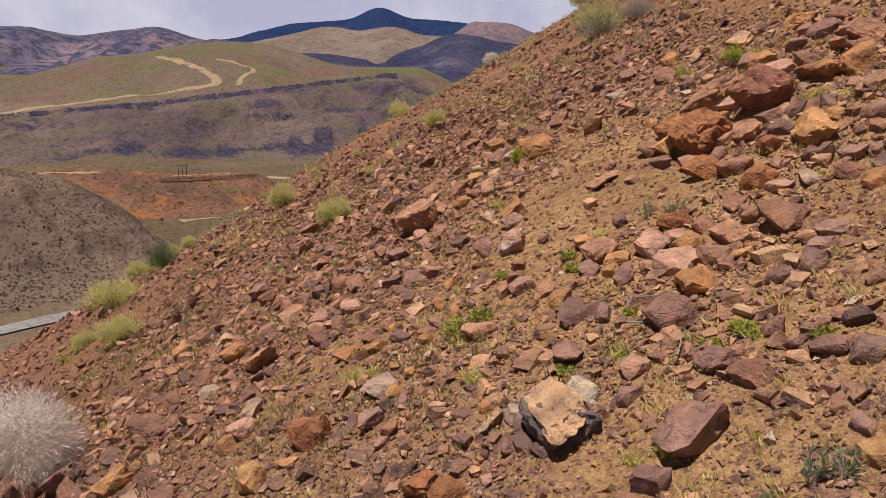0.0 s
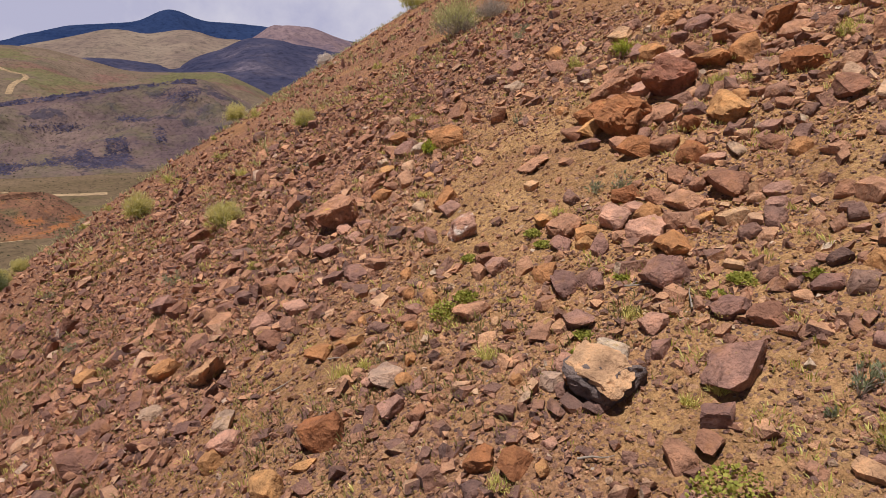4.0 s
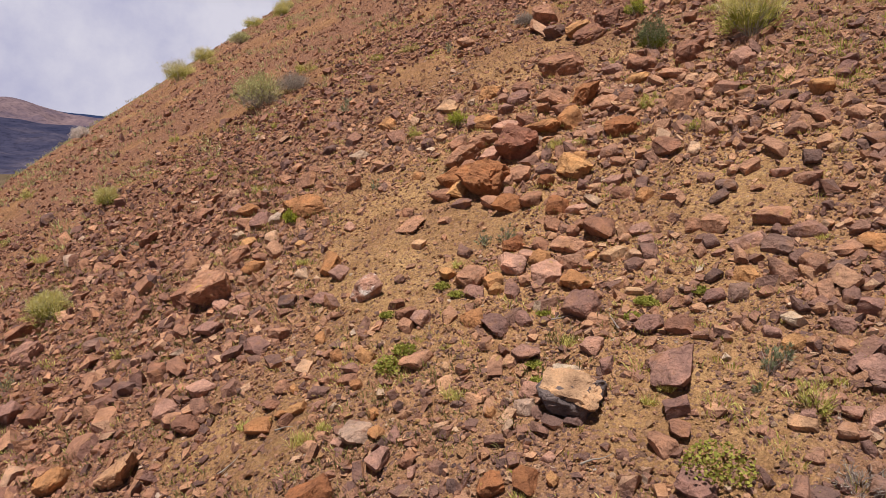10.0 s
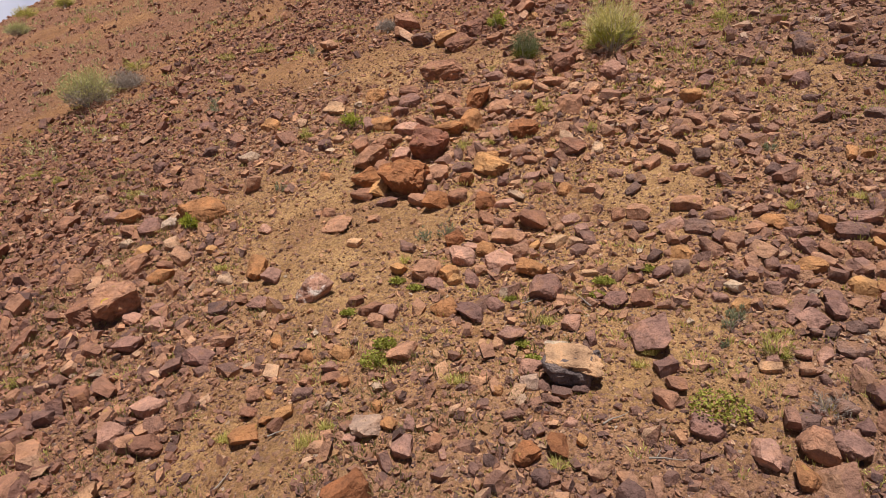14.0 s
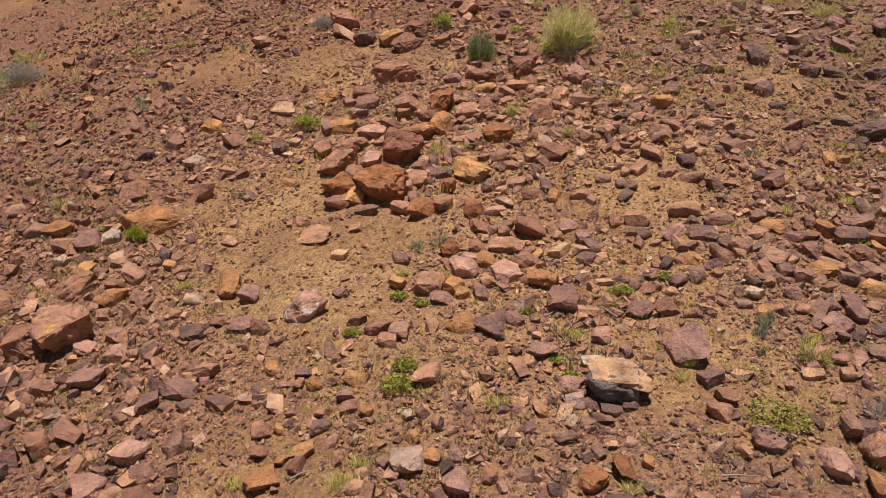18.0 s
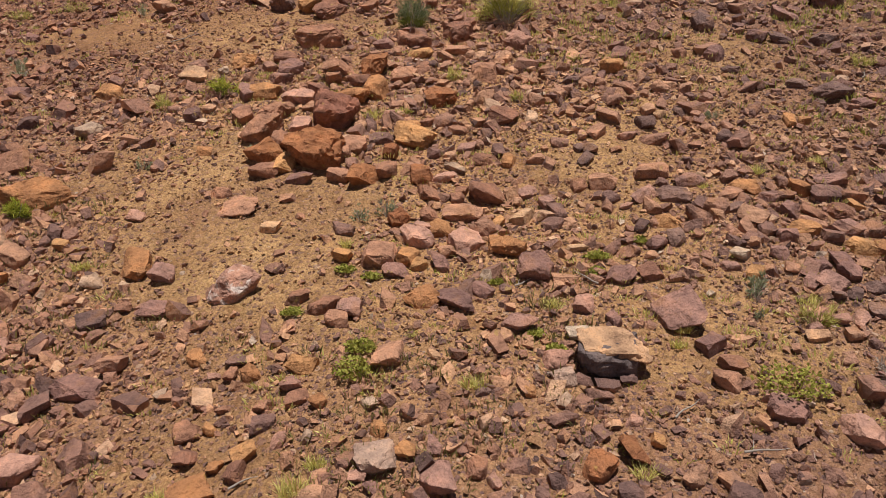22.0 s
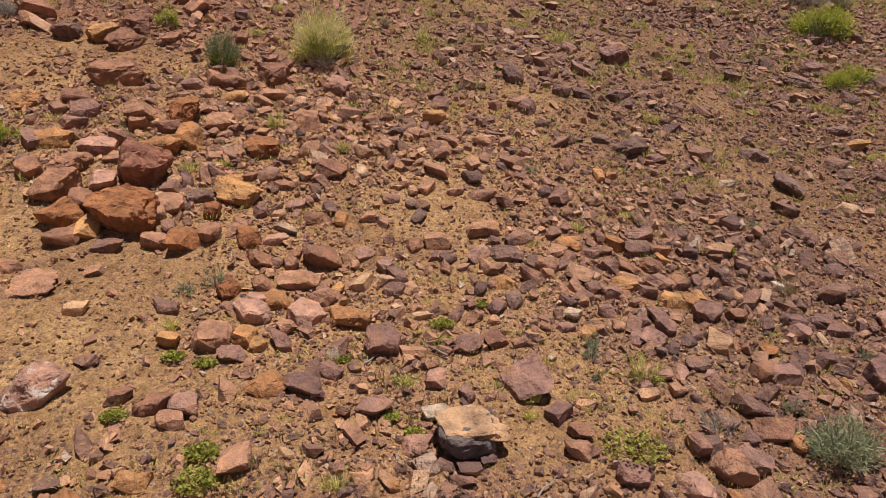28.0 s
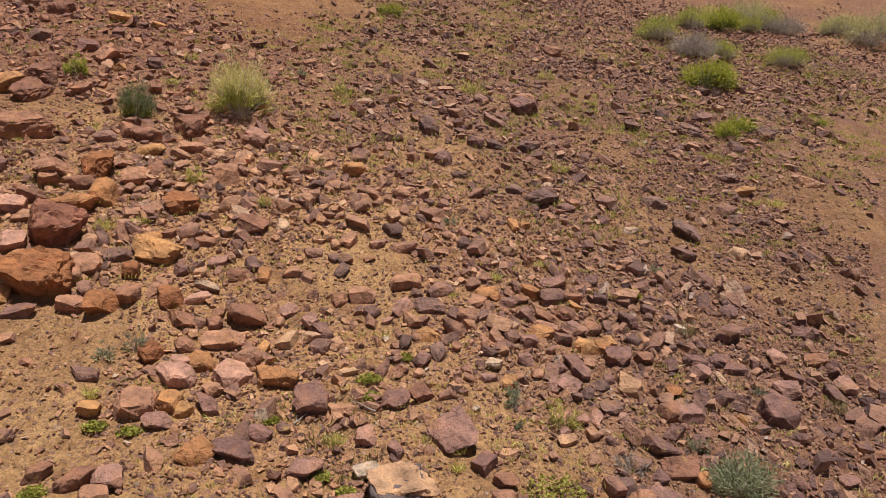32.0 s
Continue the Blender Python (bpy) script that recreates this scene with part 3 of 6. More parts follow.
def strewn(name, label, cat, on, n, az_lo, az_hi, low, high, flat, mat, seed, density):
    """Many small lumps, shrubs or blocks, over a landform; density by bearing and elevation."""
    az, R, Z = LANDS[on]
    r = np.random.default_rng(seed)
    top = int(np.argmax(R >= R[-1])) if on == "ground" else len(R) - 8
    j, i = r.uniform(1, top - 1.01, n), np.interp(r.uniform(az_lo, az_hi, n), az, np.arange(len(az)))
    a, b = np.clip(i.astype(int), 0, len(az) - 2), j.astype(int)
    u, v = i - a, j - b
    z = (Z[b, a] * (1 - u) + Z[b, a + 1] * u) * (1 - v) + (Z[b + 1, a] * (1 - u) + Z[b + 1, a + 1] * u) * v
    A, D = az[a] * (1 - u) + az[a + 1] * u, R[b] * (1 - v) + R[b + 1] * v
    x, y = D * np.sin(np.radians(A)), D * np.cos(np.radians(A))
    keep = r.uniform(0, 1, n) < density(A, np.degrees(np.arctan2(z - EYE_Z, D)), x, y)
    x, y, z = x[keep], y[keep], z[keep]
    k = len(x)
    size = (low + (high - low) * r.uniform(0, 1, k) ** 2)[:, None, None]
    ring = np.array([(math.cos(t), math.sin(t), 0.1) for t in np.arange(5) * 2 * math.pi / 5] + [(0.15, 0.1, 1.0), (-0.3, -0.1, 0.75)])
    V = ring[None] * r.uniform(0.6, 1.3, (k, 7, 1)) * (1, 1, flat) * size * 0.5 + np.stack([x, y, z], 1)[:, None]
    f = np.array([(0, 1, 5), (1, 2, 5), (2, 6, 5), (2, 3, 6), (3, 4, 6), (4, 0, 6), (0, 5, 6)])
    return tagged(new(name, quick_mesh(name, V.reshape(-1, 3), (f[None] + (np.arange(k) * 7)[:, None, None]).reshape(-1, 3), [mat])), label, cat, kind="stuff")


def lava(A, E, x, y):
    """Blocky lava low on the mesa, and tongues that climb it."""
    v = 0.0
    for a, e, wa, we, k in ((-23.8, -7.5, 1.2, 0.35, 1.3), (-18.5, -7.8, 2.4, 0.4, 1.7), (-13, -7.7, 2.6, 0.35, 1.7), (-9.5, -6.9, 0.6, 0.8, 1.7), (-13.2, -5.1, 1.6, 0.3, 1.3),
                            (-8.4, -4.6, 0.7, 0.25, 1.0), (-6.4, -5.8, 0.4, 0.5, 1.0), (-4.2, -2.9, 1.8, 0.5, 0.9), (-11.7, -7.2, 0.4, 0.5, 1.2)):
        v = v + k * np.exp(-((A - a) / wa) ** 2 - ((E - e) / we) ** 2)
    return np.clip(v * (0.9 + 2.6 * fbm(x * 0.045, y * 0.045, 4, 5)) - 0.12, 0, 1)


def rim(A, E, x, y):
    """The broken rock edge under the mesa's top."""
    line = np.interp(A, [-40, -32, -27.4, -22.9, -16.8, -10, -4.6, -3.5], [-5.6, -5.04, -4.6, -4.28, -3.55, -2.6, -1.8, -1.9])
    thick = 0.1 + 0.12 * np.clip(fbm(A * 0.8, A * 0 + 3, 3, 2) + 0.3, 0, 1)
    return (np.abs(E - line + 0.04) < thick) * (A < -3.4) * np.clip(0.5 + 2.2 * fbm(A * 1.5, A * 0, 3, 8), 0.12, 1)


def ledge(A, E, x, y):
    line = np.interp(A, [-22.5, -19.3, -16.6, -14.6], [-9.95, -9.95, -9.88, -9.78])
    return (np.abs(E - line) < 0.09) * (A > -22.4) * (A < -14.4) * np.clip(0.7 + 2.5 * fbm(A * 1.2, A * 0, 3, 4), 0, 1)


strewn("lava_blocks", "dark bluish lava blocks strewn over the mesa slope", "lava", "mesa", 140000, -26, -2, 0.5, 1.6, 0.8, basalt, 3, lava)
strewn("rimrock", "broken dark basalt rim along the mesa top", "cliff", "mesa", 90000, -40, -3, 0.8, 3.2, 1.0, basalt, 5, rim)
strewn("ledge_blocks", "low rust-brown rock ledge on the red bank", "ledge", "terrace", 26000, -23, -14, 0.8, 2.2, 0.9, ledge_rock, 6, ledge)
strewn("shrubs_near_hill", "low dark shrubs dotting the brown hillside", "shrubs", "hill_near", 11000, -44, -18, 0.35, 1.0, 0.8, shrub_far, 7, lambda A, E, x, y: np.clip(0.65 + 1.2 * fbm(x * 0.05, y * 0.05, 3, 6), 0, 1))
strewn("shrubs_mesa", "low dark shrubs scattered over the mesa slope", "shrubs", "mesa", 11000, -40, 6, 0.5, 1.5, 0.7, shrub_far, 8, lambda A, E, x, y: np.clip(0.5 + 1.5 * fbm(x * 0.02, y * 0.02, 3, 7), 0.1, 1))
strewn("shrubs_terrace", "low olive shrubs on the red bank", "shrubs", "terrace", 2600, -33, -11, 0.4, 1.1, 0.8, shrub_far, 9, lambda A, E, x, y: 0.6 + 0 * A)
strewn("shrubs_valley", "low olive shrubs on the valley floor", "shrubs", "ground", 12000, -36, -8, 0.4, 1.2, 0.8, shrub_far, 10, lambda A, E, x, y: (np.hypot(x, y) > 230) * (np.hypot(x, y) < 620) * 0.6)
strewn("shrubs_plateau", "scattered low shrubs on the plateau", "shrubs", "plateau", 7000, -36, 2, 0.6, 1.8, 0.7, shrub_far, 11, lambda A, E, x, y: np.clip(0.4 + 1.5 * fbm(x * 0.008, y * 0.008, 3, 9), 0, 1))


def utility_pole(x, y, z, tall):
    """A timber pole with a crossarm and insulators."""
    base = tagged(new("utility_pole"), "weathered brown timber utility pole on the valley bank", "utility pole", "poles on the bank")
    base.location = (x, y, z)
    for name, size, c in (("post", (0.3, 0.3, tall), (0, 0, tall / 2)), ("crossarm", (1.8, 0.16, 0.2), (0, 0, tall - 0.6)), ("insulator", (0.14, 0.14, 0.3), (-0.7, 0, tall - 0.36)), ("insulator", (0.14, 0.14, 0.3), (0.7, 0, tall - 0.36))):
        bm = bmesh.new()
        bmesh.ops.create_cone(bm, cap_ends=True, segments=8, radius1=0.5, radius2=0.42, depth=1.0) if name != "crossarm" else bmesh.ops.create_cube(bm, size=1)
        for v in bm.verts:
            v.co = (v.co.x * size[0] + c[0], v.co.y * size[1] + c[1], v.co.z * size[2] + c[2])
        me = bpy.data.meshes.new(name)
        bm.to_mesh(me)
        bm.free()
        me.materials.append(basalt)
        part_ob = new(name, me)
        part_ob.parent = base


for a in (-20.7, -20.4, -20.1):
    r = 328
    qx, qy = r * math.sin(radians(a)), r * math.cos(radians(a))
    utility_pole(qx, qy, lies("terrace", qx, qy) - 0.3, 6.2)

# ---- stones ----
def rough_stone(seed, rings=0, noise_amp=0.06, flat=0.7, cuts=4, chip=0.1):
    """A broken, faceted block about one unit across: an uneven box with corners struck off; rings of finer faces, ledges and cracks."""
    rnd = random.Random(seed)
    bm = bmesh.new()
    taper = rnd.uniform(-0.1, 0.12)
    for sx, sy, sz in ((i - 0.5, j - 0.5, k - 0.5) for i in (0, 1) for j in (0, 1) for k in (0, 1)):
        k = 1 - taper * (sz > 0)
        bm.verts.new((sx * k + rnd.gauss(0, chip), sy * k + rnd.gauss(0, chip), (sz + rnd.gauss(0, chip * 0.7)) * flat))
    geo = bmesh.ops.convex_hull(bm, input=bm.verts)
    bmesh.ops.delete(bm, geom=list({g for g in geo["geom_interior"] + geo["geom_unused"] if isinstance(g, bmesh.types.BMVert)}), context="VERTS")
    for _ in range(cuts):
        n = Vector((rnd.gauss(0, 1), rnd.gauss(0, 1), rnd.gauss(0.25, 0.7))).normalized()
        reach = max(v.co.dot(n) for v in bm.verts)
        bmesh.ops.bisect_plane(bm, geom=bm.verts[:] + bm.edges[:] + bm.faces[:], plane_co=n * reach * rnd.uniform(0.66, 0.9), plane_no=n, clear_outer=True)
        bmesh.ops.holes_fill(bm, edges=[e for e in bm.edges if e.is_boundary], sides=0)
    bmesh.ops.dissolve_limit(bm, angle_limit=radians(9), verts=bm.verts, edges=bm.edges)
    lean_x, lean_y, skew = rnd.gauss(0, 0.22), rnd.gauss(0, 0.22), rnd.gauss(0, 0.18)
    for v in bm.verts:
        v.co = (v.co.x + lean_x * v.co.z + skew * v.co.y, v.co.y + lean_y * v.co.z, v.co.z)
    if rings:
        bmesh.ops.bevel(bm, geom=list(bm.edges), offset=rnd.uniform(0.02, 0.09), segments=1, affect="EDGES", clamp_overlap=True)
        bmesh.ops.triangulate(bm, faces=bm.faces)
        for k in range(rings):
            limit = (0.26, 0.15, 0.095)[k]
            bmesh.ops.subdivide_edges(bm, edges=[e for e in bm.edges if e.calc_length() > limit], cuts=1)
            bmesh.ops.triangulate(bm, faces=bm.faces)
        bm.normal_update()
        off = Vector((seed * 3.7 % 50, seed * 1.3 % 50, 0))
        for v in bm.verts:
            p = v.co + off
            ledge_step = round(2.6 * noise.noise(p * 1.8)) / 2.6
            crack = max(0.0, 0.1 - abs(noise.noise(p * 2.7 + off))) * 10
            d = 0.9 * ledge_step - 0.5 * crack + 0.4 * noise.noise(p * 5.0) + 0.35 * noise.noise(p * 12) + 0.15 * noise.noise(p * 25)
            v.co += v.normal * noise_amp * d
    bmesh.ops.triangulate(bm, faces=bm.faces)
    bm.normal_update()
    return bm


def lump(seed, points=9, flat=0.75, spread_out=0.22):
    """A plain worn stone: the hull of points over a squarish ball."""
    rnd = random.Random(seed)
    bm = bmesh.new()
    for i in range(points):
        z = 1 - 2 * (i + 0.5) / points
        a = i * 2.4 + rnd.uniform(-0.5, 0.5)
        p = Vector((math.sqrt(1 - z * z) * math.cos(a), math.sqrt(1 - z * z) * math.sin(a), z))
        p = p.lerp(p / max(abs(c) for c in p), 0.45) * rnd.uniform(0.42 - spread_out * 0.3, 0.42 + spread_out * 0.5)
        bm.verts.new((p.x, p.y, p.z * flat))
    geo = bmesh.ops.convex_hull(bm, input=bm.verts)
    bmesh.ops.delete(bm, geom=list({g for g in geo["geom_interior"] + geo["geom_unused"] if isinstance(g, bmesh.types.BMVert)}), context="VERTS")
    bmesh.ops.triangulate(bm, faces=bm.faces)
    bm.normal_update()
    return bm


def arrays(bm):
    bm.verts.ensure_lookup_table()
    bm.verts.index_update()
    return np.array([v.co[:] for v in bm.verts]), np.array([[v.index for v in f.verts] for f in bm.faces])


def scatter(name, templates, X, Y, size, rng, mat, sink=0.2, flat=(0.6, 1.1), tilt=0.35, soft=False):
    """One joined mesh of stones that lie on the hillside at X, Y."""
    V, Fs, base = [], [], 0
    N = hill_normal(X, Y)
    Z = hill(X, Y)
    which = rng.integers(0, len(templates), len(X))
    for t, (tv, tf) in enumerate(templates):
        w = np.where(which == t)[0]
        if not len(w):
            continue
        k = len(w)
        up = N[w] + rng.normal(0, tilt, (k, 3))
        up /= np.linalg.norm(up, axis=1, keepdims=True)
        a = rng.uniform(0, 2 * np.pi, k)
        h = np.stack([np.cos(a), np.sin(a), np.zeros(k)], 1)
        s1 = np.cross(up, h)
        s1 /= np.linalg.norm(s1, axis=1, keepdims=True)
        s2 = np.cross(up, s1)
        L = size[w]
        sx, sy, sz = L * rng.uniform(0.85, 1.25, k), L * rng.uniform(0.6, 1.0, k), L * rng.uniform(*flat, k)
        P = tv[None, :, 0, None] * (s1 * sx[:, None])[:, None, :] + tv[None, :, 1, None] * (s2 * sy[:, None])[:, None, :] + tv[None, :, 2, None] * (up * sz[:, None])[:, None, :]
        c = np.stack([X[w], Y[w], Z[w]], 1) + N[w] * (sz * (0.35 - sink))[:, None]
        P = P + c[:, None, :]
        V.append(P.reshape(-1, 3))
        Fs.append((tf[None] + (np.arange(k) * len(tv))[:, None, None] + base).reshape(-1, 3))
        base += k * len(tv)
    me = quick_mesh(name, np.concatenate(V), np.concatenate(Fs), [mat], soft)
    if soft:
        me.set_sharp_from_angle(angle=radians(38))
    return new(name, me)



# ---- the stones that can be told apart ----
LOOKS = {
    "mixed": "brown", "red": "rust-red", "rust": "deep rust-orange", "maroon": "dark maroon-red", "orange": "orange-brown", "tan": "pale tan", "pink": "pinkish", "purple": "purple-brown",
    "dark": "dark brown", "varnish_and_shade": "varnish-and-shade-black", "grey": "pale grey", "pale": "whitish", "lichen": "purple-brown yellow-lichened",
    "slab": "flat purple-brown", "pinkbig": "white-dusted pink",
}
made = []


def rock(x, y, length, depth, height, turn, tone, shape=0, under=None, tip=0.0):
    """One stone of that size, its long side at that bearing, sunk a little into the slope; undercut, and tipped downhill."""
    seed = 1000 + len(made) + 500 * shape
    bm = rough_stone(seed, 3 if length > 0.36 else 2 if length > 0.2 else 1, 0.1 if length > 0.4 else 0.075, 1.0, 8 + seed % 5, 0.12)
    under = random.Random(seed + 7).uniform(0.15, 0.55) if under is None else under
    lo = [min(v.co[i] for v in bm.verts) for i in range(3)]
    hi = [max(v.co[i] for v in bm.verts) for i in range(3)]
    want = (length * 1.02, depth * 1.2, height * 1.35)
    for v in bm.verts:
        q = [(v.co[i] - lo[i]) / (hi[i] - lo[i]) - 0.5 for i in range(3)]
        waist = 1.03 + under * min(q[2] - 0.2, 0.0)
        v.co = (q[0] * want[0] * waist, q[1] * want[1] * waist, q[2] * want[2])
    me = bpy.data.meshes.new("rock")
    bm.to_mesh(me)
    bm.free()
    me.shade_smooth()
    me.set_sharp_from_angle(angle=radians(34))
    me.materials.append(rocks[tone])
    big = length > 0.34
    ob = new("boulder" if big else "rock", me)
    n = Vector(hill_normal(np.array(x), np.array(y)))
    lean = random.Random(seed)
    up = (n.lerp(Vector((0, 0, 1)), 0.1) + Vector((lean.uniform(-0.2, 0.2) - math.sin(radians(tip)), lean.uniform(-0.2, 0.2), 0))).normalized()
    side = Vector((math.cos(radians(turn)), math.sin(radians(turn)), 0))
    side = (side - up * side.dot(up)).normalized()
    m = Matrix((side, up.cross(side), up)).transposed().to_4x4()
    ob.matrix_world = Matrix.Translation(Vector((x, y, float(hill(x, y)))) + n * height * 0.14) @ m
    size = "large angular" if big else "blocky" if length > 0.2 else "small broken"
    tagged(ob, f"{size} {LOOKS[tone]} volcanic rock lying on stony soil", "boulder" if big else "rock", "rocks on the slope")
    ob["across"] = (length + depth) / 2
    made.append(ob)
    return ob


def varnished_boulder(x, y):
    """A varnished block, front shade painted into its black, under a broken tan crust."""
    body = rock(x, y, 0.43, 0.29, 0.22, 286, "varnish_and_shade", under=0.25)
    tagged(body, "large boulder, black with varnish and painted shade, under a broken pale tan crust", "boulder", "rocks on the slope")
    bm = rough_stone(77, 3, 0.1, 0.3, 5, 0.1)
    for v in bm.verts:
        v.co = (v.co.x * 0.38, v.co.y * 0.27 + 0.02, v.co.z * 0.2)
    me = bpy.data.meshes.new("crust")
    bm.to_mesh(me)
    bm.free()
    me.shade_smooth()
    me.set_sharp_from_angle(angle=radians(30))
    me.materials.append(rocks["tan"])
    crust = tagged(new("crust", me), "pale tan broken rock crust")
    crust.parent = body
    crust.matrix_local = pose(0.0, 0.0, 0.12, 0, 0, 0)


rock(4.87, 7.62, 0.69, 0.42, 0.29, 291, "red")
rock(5.08, 6.56, 0.27, 0.23, 0.15, 284, "red")
rock(5.29, 5.87, 0.52, 0.39, 0.29, 322, "red")
rock(4.86, 5.76, 0.43, 0.19, 0.13, 288, "red")
rock(4.69, 6.2, 0.35, 0.16, 0.11, 278, "orange")
rock(4.17, 6.59, 0.43, 0.35, 0.24, 285, "rust")
rock(4.07, 6.16, 0.33, 0.2, 0.14, 276, "red")
rock(3.74, 5.56, 0.41, 0.36, 0.15, 292, "rust")
rock(4.27, 5.23, 0.3, 0.35, 0.21, 288, "red")
rock(3.65, 6.31, 0.29, 0.31, 0.2, 286, "orange")
rock(3.46, 6.57, 0.52, 0.24, 0.16, 272, "orange")
rock(3.0, 6.53, 0.52, 0.42, 0.42, 301, "maroon", under=0.6)
rock(3.34, 7.11, 0.38, 0.23, 0.16, 288, "pink")
rock(3.01, 7.22, 0.38, 0.25, 0.16, 284, "red")
rock(2.81, 6.81, 0.23, 0.26, 0.15, 284, "pink")
rock(2.67, 7.17, 0.39, 0.38, 0.26, 276, "red")
rock(2.53, 6.82, 0.25, 0.26, 0.16, 282, "red")
rock(2.62, 6.69, 0.19, 0.17, 0.11, 276, "orange")
rock(2.29, 6.9, 0.31, 0.23, 0.21, 333, "rust")
rock(2.39, 6.39, 0.55, 0.4, 0.36, 282, "rust", under=0.45)
rock(2.18, 6.63, 0.22, 0.26, 0.15, 283, "orange")
rock(2.06, 6.78, 0.32, 0.2, 0.13, 276, "red")
rock(2.03, 6.38, 0.24, 0.12, 0.09, 286, "purple")
rock(2.46, 6.2, 0.25, 0.2, 0.13, 293, "red")
rock(2.2, 6.07, 0.21, 0.18, 0.12, 288, "red")
rock(2.25, 5.81, 0.31, 0.23, 0.16, 280, "rust")
rock(2.99, 5.62, 0.47, 0.28, 0.19, 261, "orange")
rock(2.86, 5.91, 0.28, 0.13, 0.09, 287, "mixed")
rock(2.72, 5.76, 0.21, 0.21, 0.14, 292, "rust")
rock(2.46, 5.34, 0.23, 0.27, 0.15, 285, "rust")
rock(2.54, 5.53, 0.13, 0.19, 0.09, 287, "red")
rock(2.53, 5.16, 0.26, 0.12, 0.09, 290, "pink")
rock(3.17, 5.7, 0.21, 0.12, 0.08, 288, "orange")
rock(3.52, 6.93, 0.32, 0.19, 0.13, 287, "red")
rock(3.67, 7.57, 0.34, 0.19, 0.13, 290, "purple")
rock(3.83, 6.96, 0.24, 0.25, 0.16, 289, "red")
rock(3.92, 6.79, 0.2, 0.11, 0.08, 275, "tan")
rock(3.33, 7.55, 0.36, 0.23, 0.15, 281, "orange")
rock(3.94, 7.57, 0.32, 0.22, 0.15, 288, "purple")
rock(4.26, 7.8, 0.33, 0.21, 0.14, 282, "red")
rock(5.97, 8.36, 0.48, 0.34, 0.23, 315, "orange")
rock(5.81, 8.01, 0.51, 0.3, 0.21, 339, "red")
rock(6.34, 9.5, 0.52, 0.39, 0.3, 308, "red")
rock(5.83, 8.8, 0.39, 0.29, 0.23, 262, "dark")
rock(5.2, 5.07, 0.38, 0.28, 0.2, 248, "pink")
rock(5.06, 6.31, 0.37, 0.24, 0.16, 285, "red")
rock(6.13, 7.52, 0.26, 0.21, 0.14, 280, "red")
rock(7.26, 7.63, 0.39, 0.3, 0.25, 343, "red")
rock(7.27, 6.9, 0.28, 0.23, 0.15, 275, "dark")
rock(7.04, 7.32, 0.25, 0.18, 0.12, 273, "orange")
rock(6.44, 6.68, 0.23, 0.18, 0.15, 305, "red")
rock(3.55, 8.68, 0.36, 0.19, 0.13, 282, "tan")
rock(4.0, 8.27, 0.41, 0.25, 0.16, 352, "orange")
rock(3.77, 8.43, 0.2, 0.13, 0.09, 278, "pale")
rock(3.74, 8.73, 0.25, 0.21, 0.14, 283, "mixed")
rock(2.79, 8.14, 0.22, 0.16, 0.13, 266, "purple")
rock(2.92, 9.36, 0.32, 0.2, 0.13, 280, "orange")
rock(2.15, 9.77, 0.25, 0.17, 0.12, 289, "dark")
rock(2.25, 9.01, 0.26, 0.22, 0.15, 279, "pale")
rock(4.25, 11.31, 0.12, 0.18, 0.08, 277, "purple")
rock(3.93, 11.61, 0.25, 0.16, 0.11, 278, "purple")
rock(5.37, 10.58, 0.36, 0.27, 0.19, 251, "mixed")
rock(2.54, 10.33, 0.29, 0.13, 0.09, 291, "purple")
rock(3.21, 6.88, 0.21, 0.14, 0.1, 283, "mixed")
rock(3.54, 4.85, 0.32, 0.2, 0.14, 257, "red")
rock(2.4, 4.71, 0.32, 0.26, 0.18, 291, "red")
rock(4.91, 6.76, 0.25, 0.17, 0.12, 273, "purple")
rock(4.78, 5.59, 0.19, 0.11, 0.08, 275, "mixed")
rock(4.72, 3.86, 0.25, 0.19, 0.18, 318, "orange")
rock(5.06, 3.81, 0.27, 0.2, 0.14, 247, "purple")
rock(5.95, 2.87, 0.3, 0.33, 0.21, 281, "dark")
rock(5.12, 2.74, 0.24, 0.18, 0.14, 318, "purple")
rock(5.7, 2.25, 0.23, 0.17, 0.14, 238, "purple")
rock(5.73, 1.99, 0.33, 0.17, 0.11, 286, "dark")
rock(5.84, 1.53, 0.37, 0.24, 0.16, 269, "dark")
rock(7.24, 1.31, 0.44, 0.37, 0.25, 294, "purple")
rock(6.47, 1.9, 0.35, 0.21, 0.14, 253, "purple")
rock(4.62, 1.63, 0.4, 0.24, 0.16, 298, "dark")
rock(4.72, 1.92, 0.26, 0.12, 0.09, 281, "dark")
rock(4.04, 2.05, 0.13, 0.18, 0.09, 288, "orange")
rock(4.08, 1.91, 0.16, 0.11, 0.08, 280, "orange")
rock(3.75, 3.74, 0.39, 0.18, 0.12, 246, "mixed")
rock(3.7, 3.43, 0.27, 0.17, 0.11, 270, "dark")
rock(4.51, 1.31, 0.25, 0.12, 0.08, 288, "purple")
rock(4.85, 2.58, 0.22, 0.1, 0.07, 277, "mixed")
rock(5.16, 3.12, 0.18, 0.14, 0.12, 236, "red")
rock(3.45, 3.31, 0.31, 0.14, 0.1, 267, "mixed")
rock(2.72, 3.7, 0.26, 0.19, 0.13, 273, "red")
rock(2.94, 3.33, 0.32, 0.19, 0.13, 288, "red")
rock(2.85, 2.97, 0.29, 0.15, 0.1, 299, "purple")
rock(2.62, 3.12, 0.34, 0.15, 0.1, 276, "dark")
rock(2.25, 3.11, 0.22, 0.15, 0.1, 282, "orange")
rock(2.05, 3.05, 0.18, 0.13, 0.1, 319, "dark")
rock(2.9, 2.54, 0.26, 0.12, 0.08, 284, "orange")
